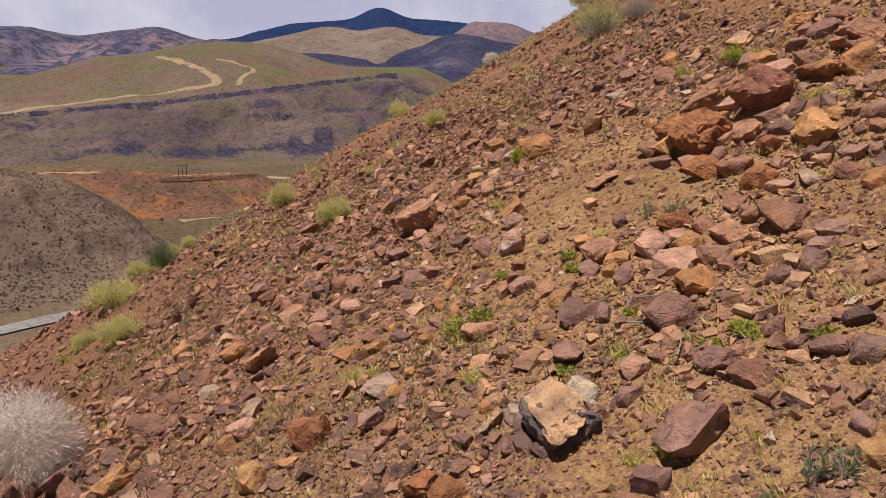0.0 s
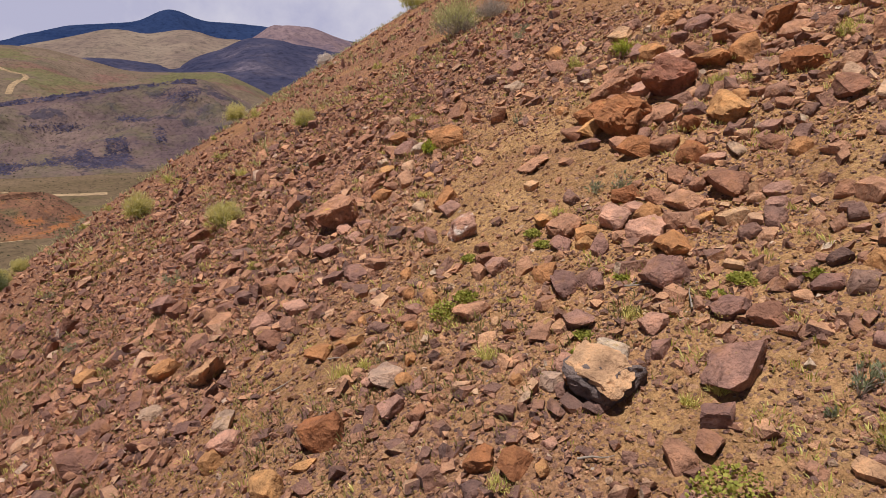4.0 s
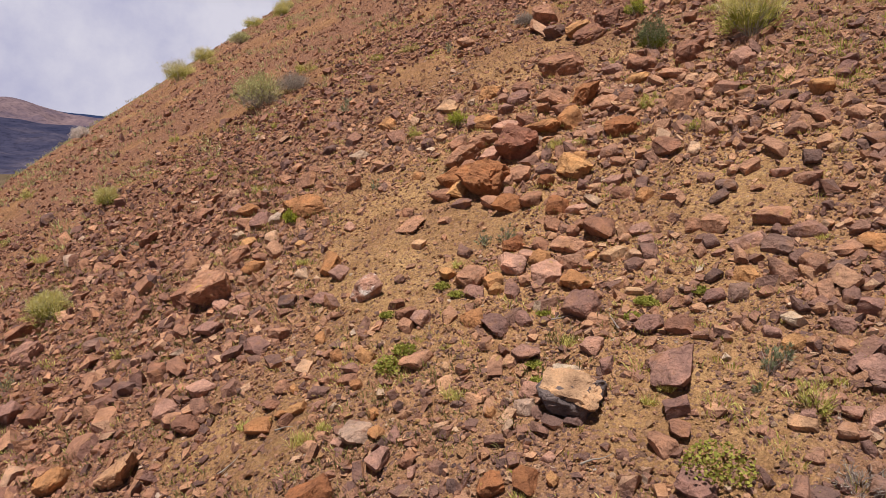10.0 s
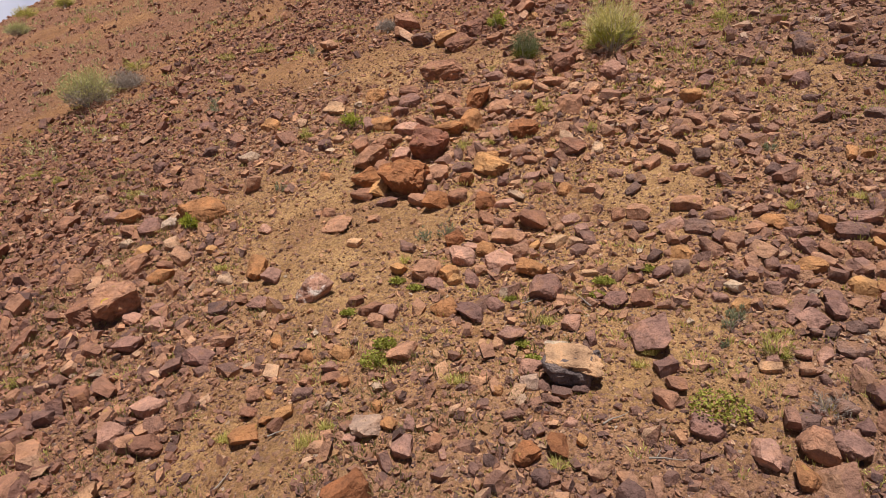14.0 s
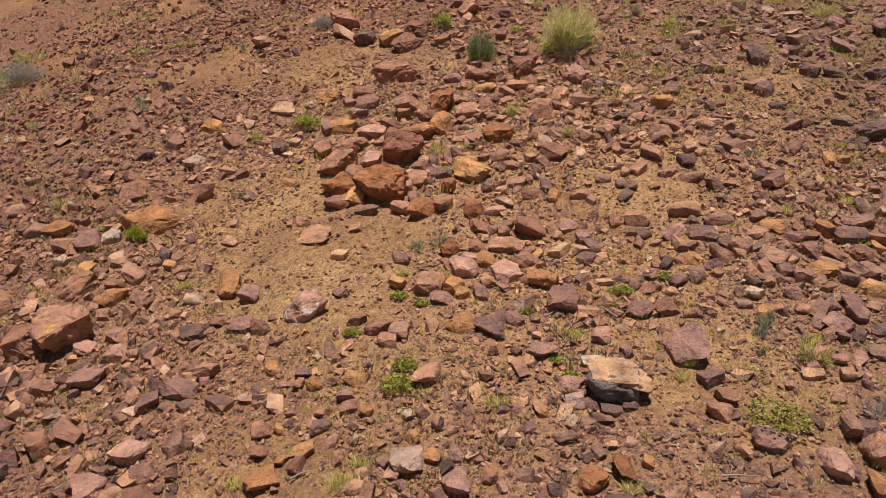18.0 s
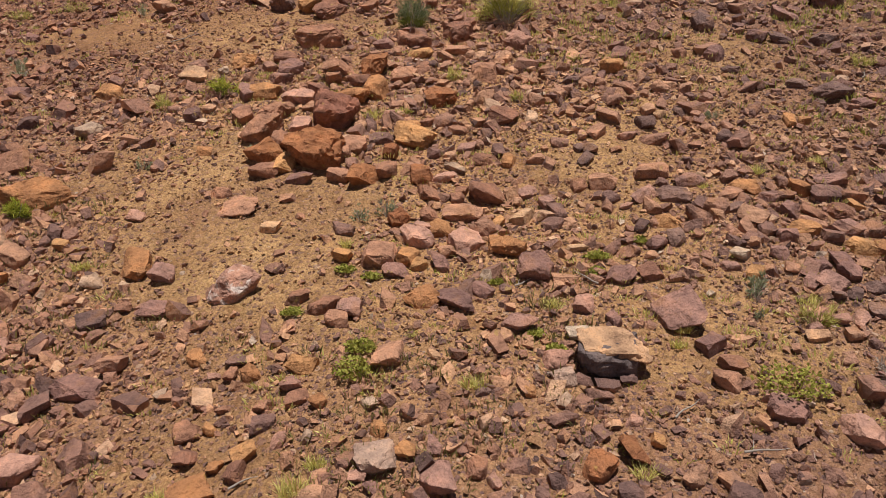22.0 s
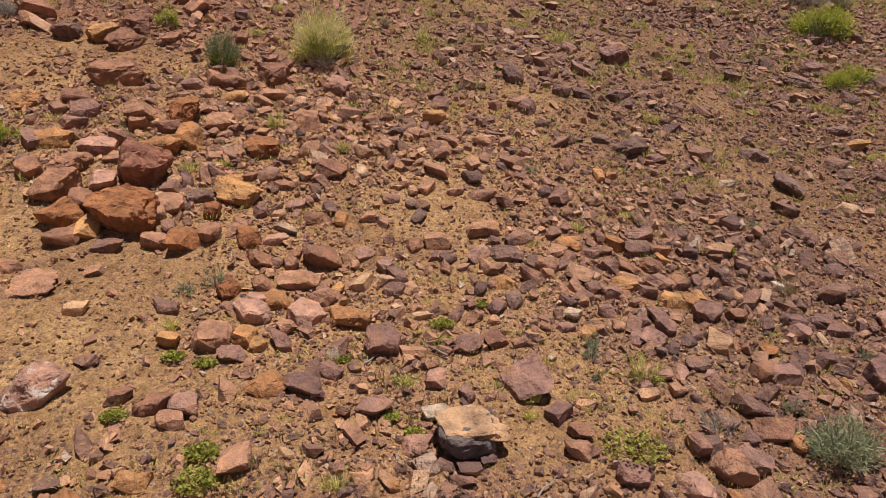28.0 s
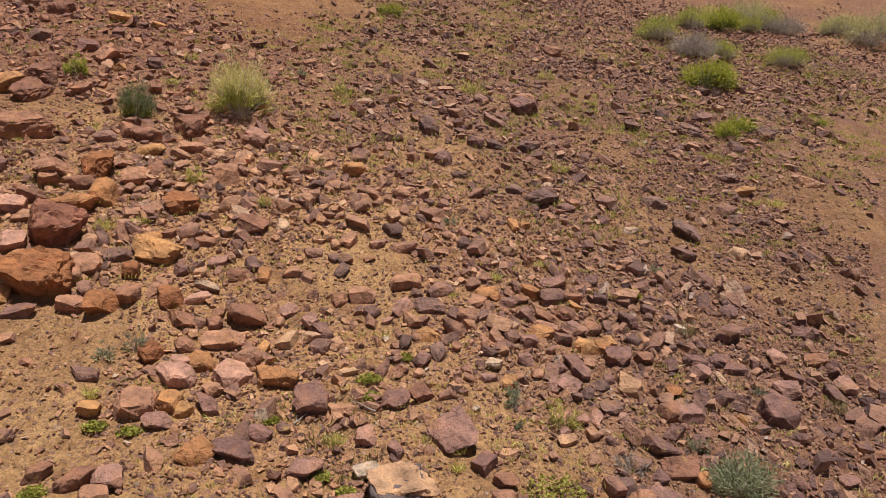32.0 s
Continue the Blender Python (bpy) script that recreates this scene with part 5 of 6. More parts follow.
BARE = [(4.8, 8.8, 0.9, -0.8), (1.4, 6.8, 0.75, -1.3), (1.6, 6.2, 0.65, -1.2), (6.9, 0.2, 0.8, -0.7), (5.2, -2.3, 1.2, -0.6), (3.3, 3.4, 0.7, -0.7),
        (0.1, 4.3, 0.4, -0.3), (0.6, 3.1, 0.4, -0.3), (1.9, 8.2, 0.5, -0.4), (-0.6, 7.6, 0.5, -0.4), (4.0, 10.2, 0.8, -0.5)]
STONY = [(0.5, 8.7, 0.8, 0.8), (0.3, 7.5, 0.4, 0.3), (2.7, 2.0, 0.8, 0.8), (2.1, 2.1, 0.6, 0.5), (0.4, 8.6, 0.8, 0.7), (3.4, 6.8, 0.8, 0.6), (1.8, 9.6, 1.0, 0.6), (2.9, 1.0, 0.9, 0.7),
         (8.5, 8.8, 2.0, 0.7), (2.0, 0.5, 0.8, 0.6), (6.6, 6.5, 0.8, 0.5), (6.8, 3.1, 1.2, 0.4), (-0.4, 4.5, 0.6, 0.4), (2.1, 5.0, 0.6, 0.5), (7.2, 4.2, 1.0, 0.5),
         (-3.0, 8.0, 2.6, 0.5), (-1.0, 11.0, 2.0, 0.35), (10.5, -1.5, 3.0, 0.4), (2.6, -0.3, 1.0, 0.7), (1.3, 0.9, 0.7, 0.4), (-2.6, 5.2, 1.2, 0.35), (6.3, 1.6, 0.9, 0.4), (14.5, -5.5, 5.0, 0.5), (-4.5, 15.5, 4.5, 0.5), (0.5, 12.5, 2.5, 0.3)]
TRAIL = [(0.8, 14.7, 0.7, -0.3), (1.8, 15.5, 0.7, -0.3), (2.8, 15.6, 0.7, -0.3), (3.8, 15.4, 0.7, -0.3), (4.4, 15.1, 0.7, -0.3)]
PATCHES = BARE + STONY + TRAIL


def in_view(x, y):
    """The part of the slope that the camera sees; the rest is strewn more thinly."""
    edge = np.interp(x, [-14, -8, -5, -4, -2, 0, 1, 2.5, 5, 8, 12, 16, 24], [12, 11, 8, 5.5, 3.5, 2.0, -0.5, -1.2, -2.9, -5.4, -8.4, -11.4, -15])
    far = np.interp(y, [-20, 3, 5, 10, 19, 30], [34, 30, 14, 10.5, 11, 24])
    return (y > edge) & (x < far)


hillside.data.attributes.new("stony", "FLOAT", "POINT").data.foreach_set("value", stoniness(gx, gy).ravel().astype(np.float32))
rng = np.random.default_rng(7)
tiny_stones = [arrays(lump(60 + i, 6)) for i in range(24)]
small_stones = [arrays(lump(100 + i, 9) if i % 3 else rough_stone(100 + i, cuts=1, chip=0.15)) for i in range(45)]
mid_stones = [arrays(lump(200 + i, 18, 0.75, 0.18) if i % 2 else rough_stone(200 + i, cuts=6, chip=0.13)) for i in range(48)]


def spread(n, x0, x1, y0, y1, power=1.0, out_of_view=False, fine=1.0):
    """Spots by how stony the slope is; fine: the share kept on the gravelly far slope."""
    x, y = rng.uniform(x0, x1, n), rng.uniform(y0, y1, n)
    share = 1 - (1 - fine) * np.clip((y - 8.0 - 0.25 * x) / 1.5, 0, 1)
    keep = (rng.uniform(0, 1, n) < share * stoniness(x, y) ** power) & (in_view(x, y) != out_of_view)
    return x[keep], y[keep]


def clear(X, Y, size, share):
    """Which of the spots keep off the single rocks."""
    ok = np.ones(len(X), bool)
    for ob in made:
        a, b = ob.location.x, ob.location.y
        reach = share * (ob["across"] / 2 + size / 2)
        ok &= (X - a) ** 2 + (Y - b) ** 2 > reach ** 2
    return ok


single_shapes = []
for i in range(24):
    sv, sf = arrays(rough_stone(400 + i, 1, 0.05, cuts=9, chip=0.1))
    sm = quick_mesh("stone", sv, sf, [rocks["mixed"]], True)
    sm.set_sharp_from_angle(angle=radians(38))
    single_shapes.append(sm)


def single(x, y, size):
    """One larger stone that can be picked out of the slope."""
    ob = new("stone", single_shapes[int(rng.integers(24))])
    n = Vector(hill_normal(np.array(x), np.array(y)))
    up = (n + Vector(rng.normal(0, 0.25, 3))).normalized()
    side = up.cross(Vector((math.cos(x * 40), math.sin(x * 40), 0))).normalized()
    m = Matrix((side, up.cross(side), up)).transposed() @ Matrix.Diagonal((size * 1.1, size * rng.uniform(0.7, 1.0), size * rng.uniform(0.7, 1.1)))
    ob.parent = hillside
    ob.matrix_world = Matrix.Translation(Vector((x, y, float(hill(x, y)))) + n * size * 0.22) @ m.to_4x4()


def rubble(name, label, templates, spots, low, spread_size, sink, tilt=0.35, share=0.75, soft=False, singles=0, mat=None):
    X, Y = (np.concatenate(v) for v in zip(*spots))
    size = low + spread_size * rng.gamma(1.4, 0.8, len(X))
    ok = clear(X, Y, size, share)
    X, Y, size = X[ok], Y[ok], size[ok]
    near = (X > -1.5) & (X < 5.5) & (Y > 0.5) & (Y < 8.5)
    pick = np.where(near)[0][np.argsort(-size[near])][:singles]
    for i in pick:
        single(float(X[i]), float(Y[i]), float(size[i]))
    rest = np.setdiff1d(np.arange(len(X)), pick)
    return tagged(scatter(name, templates, X[rest], Y[rest], size[rest], rng, mat or rubble_rock, sink, tilt=tilt, soft=soft), label, "rubble", kind="stuff")


rubble("rubble_small", "countless small broken red-brown stones over the slope", small_stones,
       [spread(24000, -3.5, 6.5, 0.5, 10.5, 0.9), spread(8500, 0.5, 10.5, -5, 0.5, 0.9), spread(8000, 6.5, 10.5, 0.5, 12)], 0.024, 0.025, 0.2, 0.4, soft=True)
rubble("rubble_medium", "scattered fist-sized angular red-brown stones on the slope", mid_stones,
       [spread(6800, -4.5, 11, -5, 14, 2.0, fine=0.65), spread(1500, -5, 0, 5, 14, fine=0.6)], 0.048, 0.036, 0.18, 0.4, soft=True)
rubble("rubble_large", "larger angular rust and purple stones half sunk in the soil", mid_stones,
       [spread(3500, -4.5, 11, -5, 15, 6.0, fine=0.15), spread(300, -5, 0, 5, 14, fine=0.3), spread(500, 1.5, 7.5, -1, 8.5, 1.6), spread(350, 1.8, 4.6, 2.5, 6.5), spread(700, 10, 18, -11, 5)], 0.072, 0.03, 0.15, 0.35, 0.95, True, 300)
rubble("rubble_outer", "broken stones towards the edges of the slope", tiny_stones,
       [spread(11000, -14, 12, 14, 24), spread(5000, -8, 20, 24, 30), spread(7000, -14, -4.5, 3, 15), spread(3500, 8, 20, 28, 60), spread(11000, 10, 19, -13, 5), spread(6000, 17, 32, -18, 3), spread(4000, -12, 9, -9, 9, out_of_view=True)], 0.032, 0.04, 0.15)
rubble("gravel", "fine dark red-brown gravel over the upper slope", tiny_stones,
       [spread(17000, -5, 8, 9.5, 16), spread(12000, 9.5, 17, -10, 4)], 0.032, 0.034, 0.12)
rubble("pebbles", "loose pebbles of many reds and browns over the soil", tiny_stones,
       [spread(20000, -2.5, 5.5, 0.8, 9.5, 0.5), spread(6000, 1.0, 7, -2.5, 0.8, 0.5)], 0.026, 0.014, 0.16)
rubble("grit", "fine loose grit and chips of stone over the soil", tiny_stones,
       [spread(32000, -3.0, 6.0, 0.5, 10.5, 0.25), spread(7000, 0.5, 8, -3, 0.5, 0.4)], 0.014, 0.013, 0.14, mat=grit_rock)

# ---- plants ----
def blades(spots, count, spread_r, height, width, lean, r):
    """Thin bent leaves that rise from round each spot: arrays of places and triangles."""
    P = np.repeat(spots, count, 0)
    k = len(P)
    a = r.uniform(0, 2 * np.pi, k)
    out = np.stack([np.cos(a), np.sin(a), np.zeros(k)], 1)
    root = P + out * (spread_r * np.sqrt(r.uniform(0, 1, k)))[:, None]
    tilt = r.uniform(0.05, lean, k)
    L = height * r.uniform(0.6, 1.1, k)
    d1 = out * np.sin(tilt * 0.7)[:, None] + np.array([0, 0, 1]) * np.cos(tilt * 0.7)[:, None]
    d2 = out * np.sin(tilt * 1.25)[:, None] + np.array([0, 0, 1]) * np.cos(tilt * 1.25)[:, None]
    d2 = d2 + r.normal(0, 0.15, (k, 3))
    b = a + r.uniform(0, np.pi, k)
    w = np.stack([np.cos(b), np.sin(b), np.zeros(k)], 1) * (width * r.uniform(0.6, 1.3, k))[:, None]
    mid = root + d1 * (L * 0.5)[:, None]
    tip = mid + d2 * (L * 0.5)[:, None]
    V = np.stack([root - w * 0.4, root + w * 0.4, mid + w * 0.5, mid - w * 0.5, tip], 1).reshape(-1, 3)
    i = np.arange(k)[:, None] * 5
    F3 = np.concatenate([i + [0, 1, 2], i + [0, 2, 3], i + [3, 2, 4]])
    return V, F3


def shoots(tips, count, around, length, width, stray, r):
    """Short shoots that point outward from the root of a round shrub."""
    P = np.repeat(tips, count, 0)
    k = len(P)
    P = P + r.normal(0, around, (k, 3))
    d = P / (np.linalg.norm(P, axis=1, keepdims=True) + 1e-6) + r.normal(0, stray, (k, 3)) + np.array([0, 0, 0.25])
    d /= np.linalg.norm(d, axis=1, keepdims=True)
    L = length * r.uniform(0.5, 1.2, k)[:, None]
    s = np.cross(d, r.normal(0, 1, (k, 3)))
    s = s / (np.linalg.norm(s, axis=1, keepdims=True) + 1e-6) * (width * r.uniform(0.5, 1.2, k))[:, None]
    mid = P + d * L * 0.5
    tip = P + d * L + r.normal(0, 0.12, (k, 3)) * L
    V = np.stack([P - s * 0.4, P + s * 0.4, mid + s * 0.5, mid - s * 0.5, tip], 1).reshape(-1, 3)
    V[:, 2] = np.maximum(V[:, 2], 0.0)
    i = np.arange(k)[:, None] * 5
    return V, np.concatenate([i + [0, 1, 2], i + [0, 2, 3], i + [3, 2, 4]])


def leaves(k, w, h, size, r, ball=False):
    """Small folded leaves through a low mound."""
    a, q = r.uniform(0, 2 * np.pi, k), np.sqrt(r.uniform(0, 1, k))
    c = np.stack([np.cos(a) * q * w / 2, np.sin(a) * q * w / 2, r.uniform(0.05, 1, k) * h * np.sqrt(np.maximum(0.1, 1 - q * q))], 1)
    d = r.normal(0, 1, (k, 3))
    d[:, 2] = np.abs(d[:, 2]) * 0.6
    d /= np.linalg.norm(d, axis=1, keepdims=True)
    s = np.cross(d, r.normal(0, 1, (k, 3)))
    s /= np.linalg.norm(s, axis=1, keepdims=True)
    z = size * r.uniform(0.6, 1.3, k)[:, None]
    V = np.stack([c, c + d * z * 0.5 + s * z * 0.35, c + d * z, c + d * z * 0.5 - s * z * 0.35], 1).reshape(-1, 3)
    i = np.arange(k)[:, None] * 4
    return V, np.concatenate([i + [0, 1, 2], i + [0, 2, 3]])


def part(name, arrays_vf, mat, parent, label=""):
    ob = new(name, quick_mesh(name, arrays_vf[0], arrays_vf[1], [mat]))
    ob.parent = parent
    return tagged(ob, label)


leaf_yellow = plant_material("yellow_green_leaves", (0.26, 0.27, 0.05), (0.56, 0.54, 0.14))
KINDS = {
    # kind: leaf material, stem material, blades, lean, blade width, label, category
    "rabbit": (yellow_green, dead_wood, 1900, 1.15, 0.006, "rounded yellow-green rabbitbrush shrub on the stony slope", "shrub"),
    "rabbit2": (pale_green, dead_wood, 1500, 1.15, 0.008, "grey-green brush with grey dead stems on the slope", "shrub"),
    "sagebush": (dark_sage, dead_wood, 1300, 1.0, 0.007, "dark grey-green sagebrush with dead grey twigs", "shrub"),
    "sagebig": (sage_green, dead_wood, 1000, 1.2, 0.008, "feathery grey-green sage shrub among stones", "shrub"),
    "sage": (sage_green, dead_wood, 160, 1.0, 0.006, "small blue-grey sage sprig between the stones", "plant"),
    "fresh": (fresh_green, dead_wood, 420, 1.1, 0.008, "bright green low shrub on the slope", "shrub"),
    "freshdense": (fresh_green, dead_wood, 2200, 1.25, 0.01, "dense bright green cushion shrub on the slope", "shrub"),
    "freshlow": (fresh_green, straw, 420, 1.35, 0.009, "low bright yellow-green herb mat among stones", "plant"),
    "yellow": (yellow_green, straw, 260, 1.25, 0.006, "sparse yellow-green tuft on dry soil", "plant"),
    "grass": (yellow_green, straw, 150, 1.1, 0.005, "small yellowish grass tuft on dry soil", "grass"),
    "straw": (straw, dead_wood, 160, 1.2, 0.004, "dry straw-coloured grass stalks on the slope", "grass"),
    "dead": (dead_wood, dead_wood, 620, 1.3, 0.006, "grey dead twiggy brush on the slope", "shrub"),
    "deadlow": (dead_wood, straw, 200, 1.35, 0.005, "low grey dead brush with dry grass", "shrub"),
    "deadyellow": (leaf_yellow, dead_wood, 1000, 1.2, 0.007, "half dead brush, grey twigs with yellow-green tips", "shrub"),
    "paleball": (pale_straw, pale_straw, 2200, 1.4, 0.02, "pale dry rounded brush on the ridge", "shrub"),
}
# what shows dark between outer shoots: shade painted in as darker green; some dead wood
CORE = {"rabbit": mid_green, "yellow": mid_green, "fresh": shaded_green, "freshdense": shaded_green, "freshlow": shaded_green,
        "rabbit2": dead_wood, "deadyellow": dead_wood, "sagebush": shaded_green}
plants_made = []


def plant(x, y, w, h, kind):
    r = np.random.default_rng(300 + len(plants_made))
    base = new({"herb": "herb", "tumble": "tumbleweed"}.get(kind) or KINDS[kind][6].replace("grass", "grass_tuft"))
    base.location = (x, y, float(hill(x, y)) - 0.01)
    plants_made.append(base)
    if kind == "herb":
        tagged(base, "leafy green herb spreading over dry soil", "plant", "herbs on the slope")
        part("foliage", leaves(int(260 + 1100 * w), w, h * 0.45, 0.026, r), herb_green, base)
        part("stalk_base", blades(np.zeros((1, 3)), 30, w * 0.3, h * 0.5, 0.004, 1.3, r), fresh_green, base)
        return base
    if kind == "tumble":
        tagged(base, "pale dry ball-shaped tumbleweed resting on the slope", "tumbleweed")
        for name, n, s in (("twig_mass", 9000, 1.0), ("inner_twig_mass", 3000, 0.7)):
            d = r.normal(0, 1, (n, 3))
            d /= np.linalg.norm(d, axis=1, keepdims=True)
            e = r.normal(0, 1, (n, 3))
            e /= np.linalg.norm(e, axis=1, keepdims=True)
            lumpy = 0.86 + 0.5 * fbm(d[:, 0] * 2.2 + 7, d[:, 1] * 2.2 + d[:, 2] * 1.7, 3, 4)
            p = np.array([0, 0, h * 0.46]) + d * (w * 0.5 * s * lumpy * r.uniform(0.6, 1, n))[:, None] * (1, 1, h / w)
            q = p + e * 0.035 + d * 0.02
            t = q + r.normal(0, 0.022, (n, 3)) + d * 0.02
            u = np.cross(d, e)
            u = u / (np.linalg.norm(u, axis=1, keepdims=True) + 1e-6) * 0.0022
            V = np.stack([p - u, p + u, q + u, q - u, t], 1).reshape(-1, 3)
            i = np.arange(n)[:, None] * 5
            part(name, (V, np.concatenate([i + [0, 1, 2], i + [0, 2, 3], i + [3, 2, 4]])), pale_straw, base)
        return base
    leaf, stem, n, lean, width, label, cat = KINDS[kind]
    tagged(base, label, cat, "grass tufts on the slope" if cat == "grass" else "")
    # clumps of short shoots over a dome, on stems that fan out from the root
    big = max(1.0, (w / 0.5) ** 0.5)
    k = min(130, max(8, int(n // 14 * max(1.0, (w / 0.5) ** 1.5))))
    a, q = r.uniform(0, 2 * np.pi, k), np.sqrt(r.uniform(0, 1, k)) * r.uniform(0.75, 1.05, k)
    lift = np.sqrt(np.maximum(0.04, 1.05 - q * q)) * r.uniform(0.35, 0.85, k)
    if kind in ("rabbit", "freshdense", "sagebush"):
        lift = np.sqrt(np.maximum(0.04, 1.05 - q * q)) * r.uniform(0.5, 1.05, k)
    dome = np.stack([np.cos(a) * q * w * 0.45, np.sin(a) * q * w * 0.45, lift * h * 0.75], 1)
    dome += r.normal(0, 0.05, dome.shape) * (w, w, h)
    dome[:, 2] = np.maximum(dome[:, 2], 0.02 * h)
    broom = kind in ("rabbit", "yellow", "straw", "sage")
    shoot = 0.08 * h + 0.07 * w if broom else 0.035 + 0.035 * w
    ball = kind == "rabbit"
    if ball:
        shoot *= 0.72
        dome[:, :2] *= 1.1
    if cat == "grass":
        part("tuft", blades(dome * (0.8, 0.8, 0.0), 16, w * 0.12, h * 0.6, width * big, lean + 0.25, r), leaf, base)
        return base
    part("foliage", shoots(dome, 14 if broom else 24, w * (0.05 if ball else 0.035 if broom else 0.06), shoot, width * big, 0.6 if ball else 0.35 if broom else 0.8, r), leaf, base)
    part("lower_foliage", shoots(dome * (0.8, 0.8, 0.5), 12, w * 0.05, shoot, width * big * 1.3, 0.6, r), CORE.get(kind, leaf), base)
    if ball:
        part("golden_top", shoots(dome[dome[:, 2] > 0.28 * h] * 1.05, 16, w * 0.05, shoot * 0.8, width * big * 0.75, 0.6, r), golden_tips, base)
    root = np.zeros((max(3, k // 8), 3))
    part("stalk_base", blades(root, 4, w * 0.1, 0.55 * (h + 0.4 * w), 0.006 * big, lean, r), stem, base)
    return base


plant(5.87, 5.38, 0.84, 0.95, "rabbit")
plant(5.48, 6.59, 0.48, 0.55, "sagebush")
plant(6.55, 7.74, 0.39, 0.45, "fresh")
plant(3.28, 8.08, 0.45, 0.26, "freshlow")
plant(2.87, 10.64, 0.31, 0.28, "sage")
plant(2.87, 8.57, 0.27, 0.27, "yellow")
plant(1.54, 2.51, 0.16, 0.26, "sage")
plant(0.79, 2.36, 0.43, 0.39, "herb")
plant(0.16, 4.95, 0.24, 0.27, "herb")
plant(3.89, 2.75, 0.2, 0.17, "sage")
plant(1.73, 3.63, 0.2, 0.12, "herb")
plant(5.06, 10.73, 0.3, 0.3, "sage")
plant(6.79, 4.1, 0.42, 0.37, "yellow")
plant(7.3, 4.75, 0.15, 0.27, "sage")
plant(0.98, 8.62, 0.25, 0.23, "fresh")
plant(1.91, 8.05, 0.17, 0.19, "sage")
plant(-0.64, 4.93, 0.2, 0.23, "grass")
plant(-0.82, 5.64, 0.18, 0.17, "grass")
plant(0.26, 4.2, 0.25, 0.17, "grass")
plant(1.41, 2.15, 0.33, 0.27, "yellow")
plant(6.13, 9.88, 0.42, 0.35, "dead")
plant(4.12, 5.56, 0.29, 0.22, "yellow")
plant(3.91, 4.79, 0.21, 0.16, "yellow")
plant(7.46, 2.09, 0.58, 0.35, "yellow")
plant(3.13, 2.42, 0.2, 0.18, "grass")
plant(3.23, 6.14, 0.31, 0.16, "grass")
plant(0.99, 3.0, 0.18, 0.12, "grass")
plant(0.8, 3.92, 0.13, 0.07, "herb")
plant(0.64, 7.6, 0.15, 0.15, "grass")
plant(1.1, 9.99, 0.37, 0.19, "yellow")
plant(2.83, 2.84, 0.14, 0.1, "grass")
plant(-0.01, 3.14, 0.23, 0.15, "grass")
plant(10.08, -3.06, 1.15, 0.65, "freshdense")
plant(17.01, -7.52, 1.52, 1.29, "rabbit2")
plant(12.4, -3.8, 1.25, 0.75, "dead")
plant(13.37, -3.31, 1.2, 0.8, "deadyellow")
plant(15.37, -5.04, 1.0, 0.8, "deadyellow")
plant(12.62, -4.6, 0.8, 0.68, "deadyellow")
plant(15.71, -6.09, 1.2, 0.8, "freshdense")
plant(17.27, -10.6, 1.3, 0.8, "rabbit2")
plant(16.4, -7.2, 1.0, 0.6, "deadyellow")
plant(12.83, -6.33, 1.14, 0.63, "deadyellow")
plant(16.0, -10.91, 1.81, 1.53, "rabbit2")
plant(16.91, -8.64, 1.43, 0.75, "dead")
plant(17.3, -8.3, 1.3, 0.9, "deadyellow")
plant(1.01, 0.94, 0.51, 0.45, "sagebig")
plant(1.35, 1.11, 0.21, 0.19, "sage")
plant(1.08, 1.74, 0.27, 0.18, "deadlow")
plant(1.72, 5.62, 0.19, 0.19, "sage")
plant(12.77, -7.76, 0.98, 0.39, "straw")
plant(7.61, -2.22, 0.58, 0.37, "freshlow")
plant(11.29, 3.34, 0.63, 0.38, "fresh")
plant(8.8, -4.5, 0.5, 0.24, "freshlow")
plant(7.4, -2.86, 0.52, 0.25, "straw")
plant(1.92, -0.38, 0.29, 0.23, "straw")
plant(1.66, 2.48, 0.14, 0.23, "sage")
plant(1.38, 2.49, 0.09, 0.11, "sage")
plant(2.01, 0.24, 0.13, 0.12, "sage")
plant(1.29, 4.32, 0.11, 0.09, "herb")
plant(1.07, 5.22, 0.15, 0.09, "herb")
plant(0.57, 5.61, 0.16, 0.1, "herb")
plant(1.35, 5.55, 0.18, 0.14, "grass")
plant(1.95, 4.59, 0.21, 0.12, "grass")
plant(16.23, -5.9, 1.47, 0.73, "yellow")
plant(3.16, 0.97, 0.14, 0.13, "fresh")
plant(1.12, 2.99, 0.18, 0.13, "grass")
plant(2.77, 0.57, 0.2, 0.29, "straw")
plant(3.44, 1.88, 0.24, 0.14, "grass")
plant(5.35, -1.78, 0.34, 0.19, "grass")
plant(8.78, -5.53, 0.38, 0.3, "straw")
plant(-4.97, 10.23, 0.71, 0.5, "rabbit")
plant(-6.53, 13.23, 1.06, 0.71, "rabbit")
plant(-6.31, 15.36, 0.65, 0.62, "sagebush")
plant(-3.34, 14.54, 0.64, 0.57, "rabbit")
plant(-5.1, 16.95, 0.62, 0.44, "sage")
plant(-0.13, 14.24, 0.42, 0.42, "rabbit")
plant(-1.6, 11.21, 0.39, 0.21, "yellow")
plant(-1.0, 18.09, 0.47, 0.47, "yellow")
plant(3.18, 14.92, 1.25, 1.05, "rabbit2")
plant(3.85, 14.75, 0.8, 0.5, "dead")
plant(-3.99, 6.08, 1.02, 1.13, "tumble")
plant(1.85, 5.43, 0.2, 0.29, "sage")
plant(1.55, 3.61, 0.14, 0.09, "herb")
plant(1.99, 3.34, 0.13, 0.09, "herb")
plant(-4.5, 12.32, 0.31, 0.18, "sage")
plant(3.08, 10.9, 0.28, 0.24, "sage")
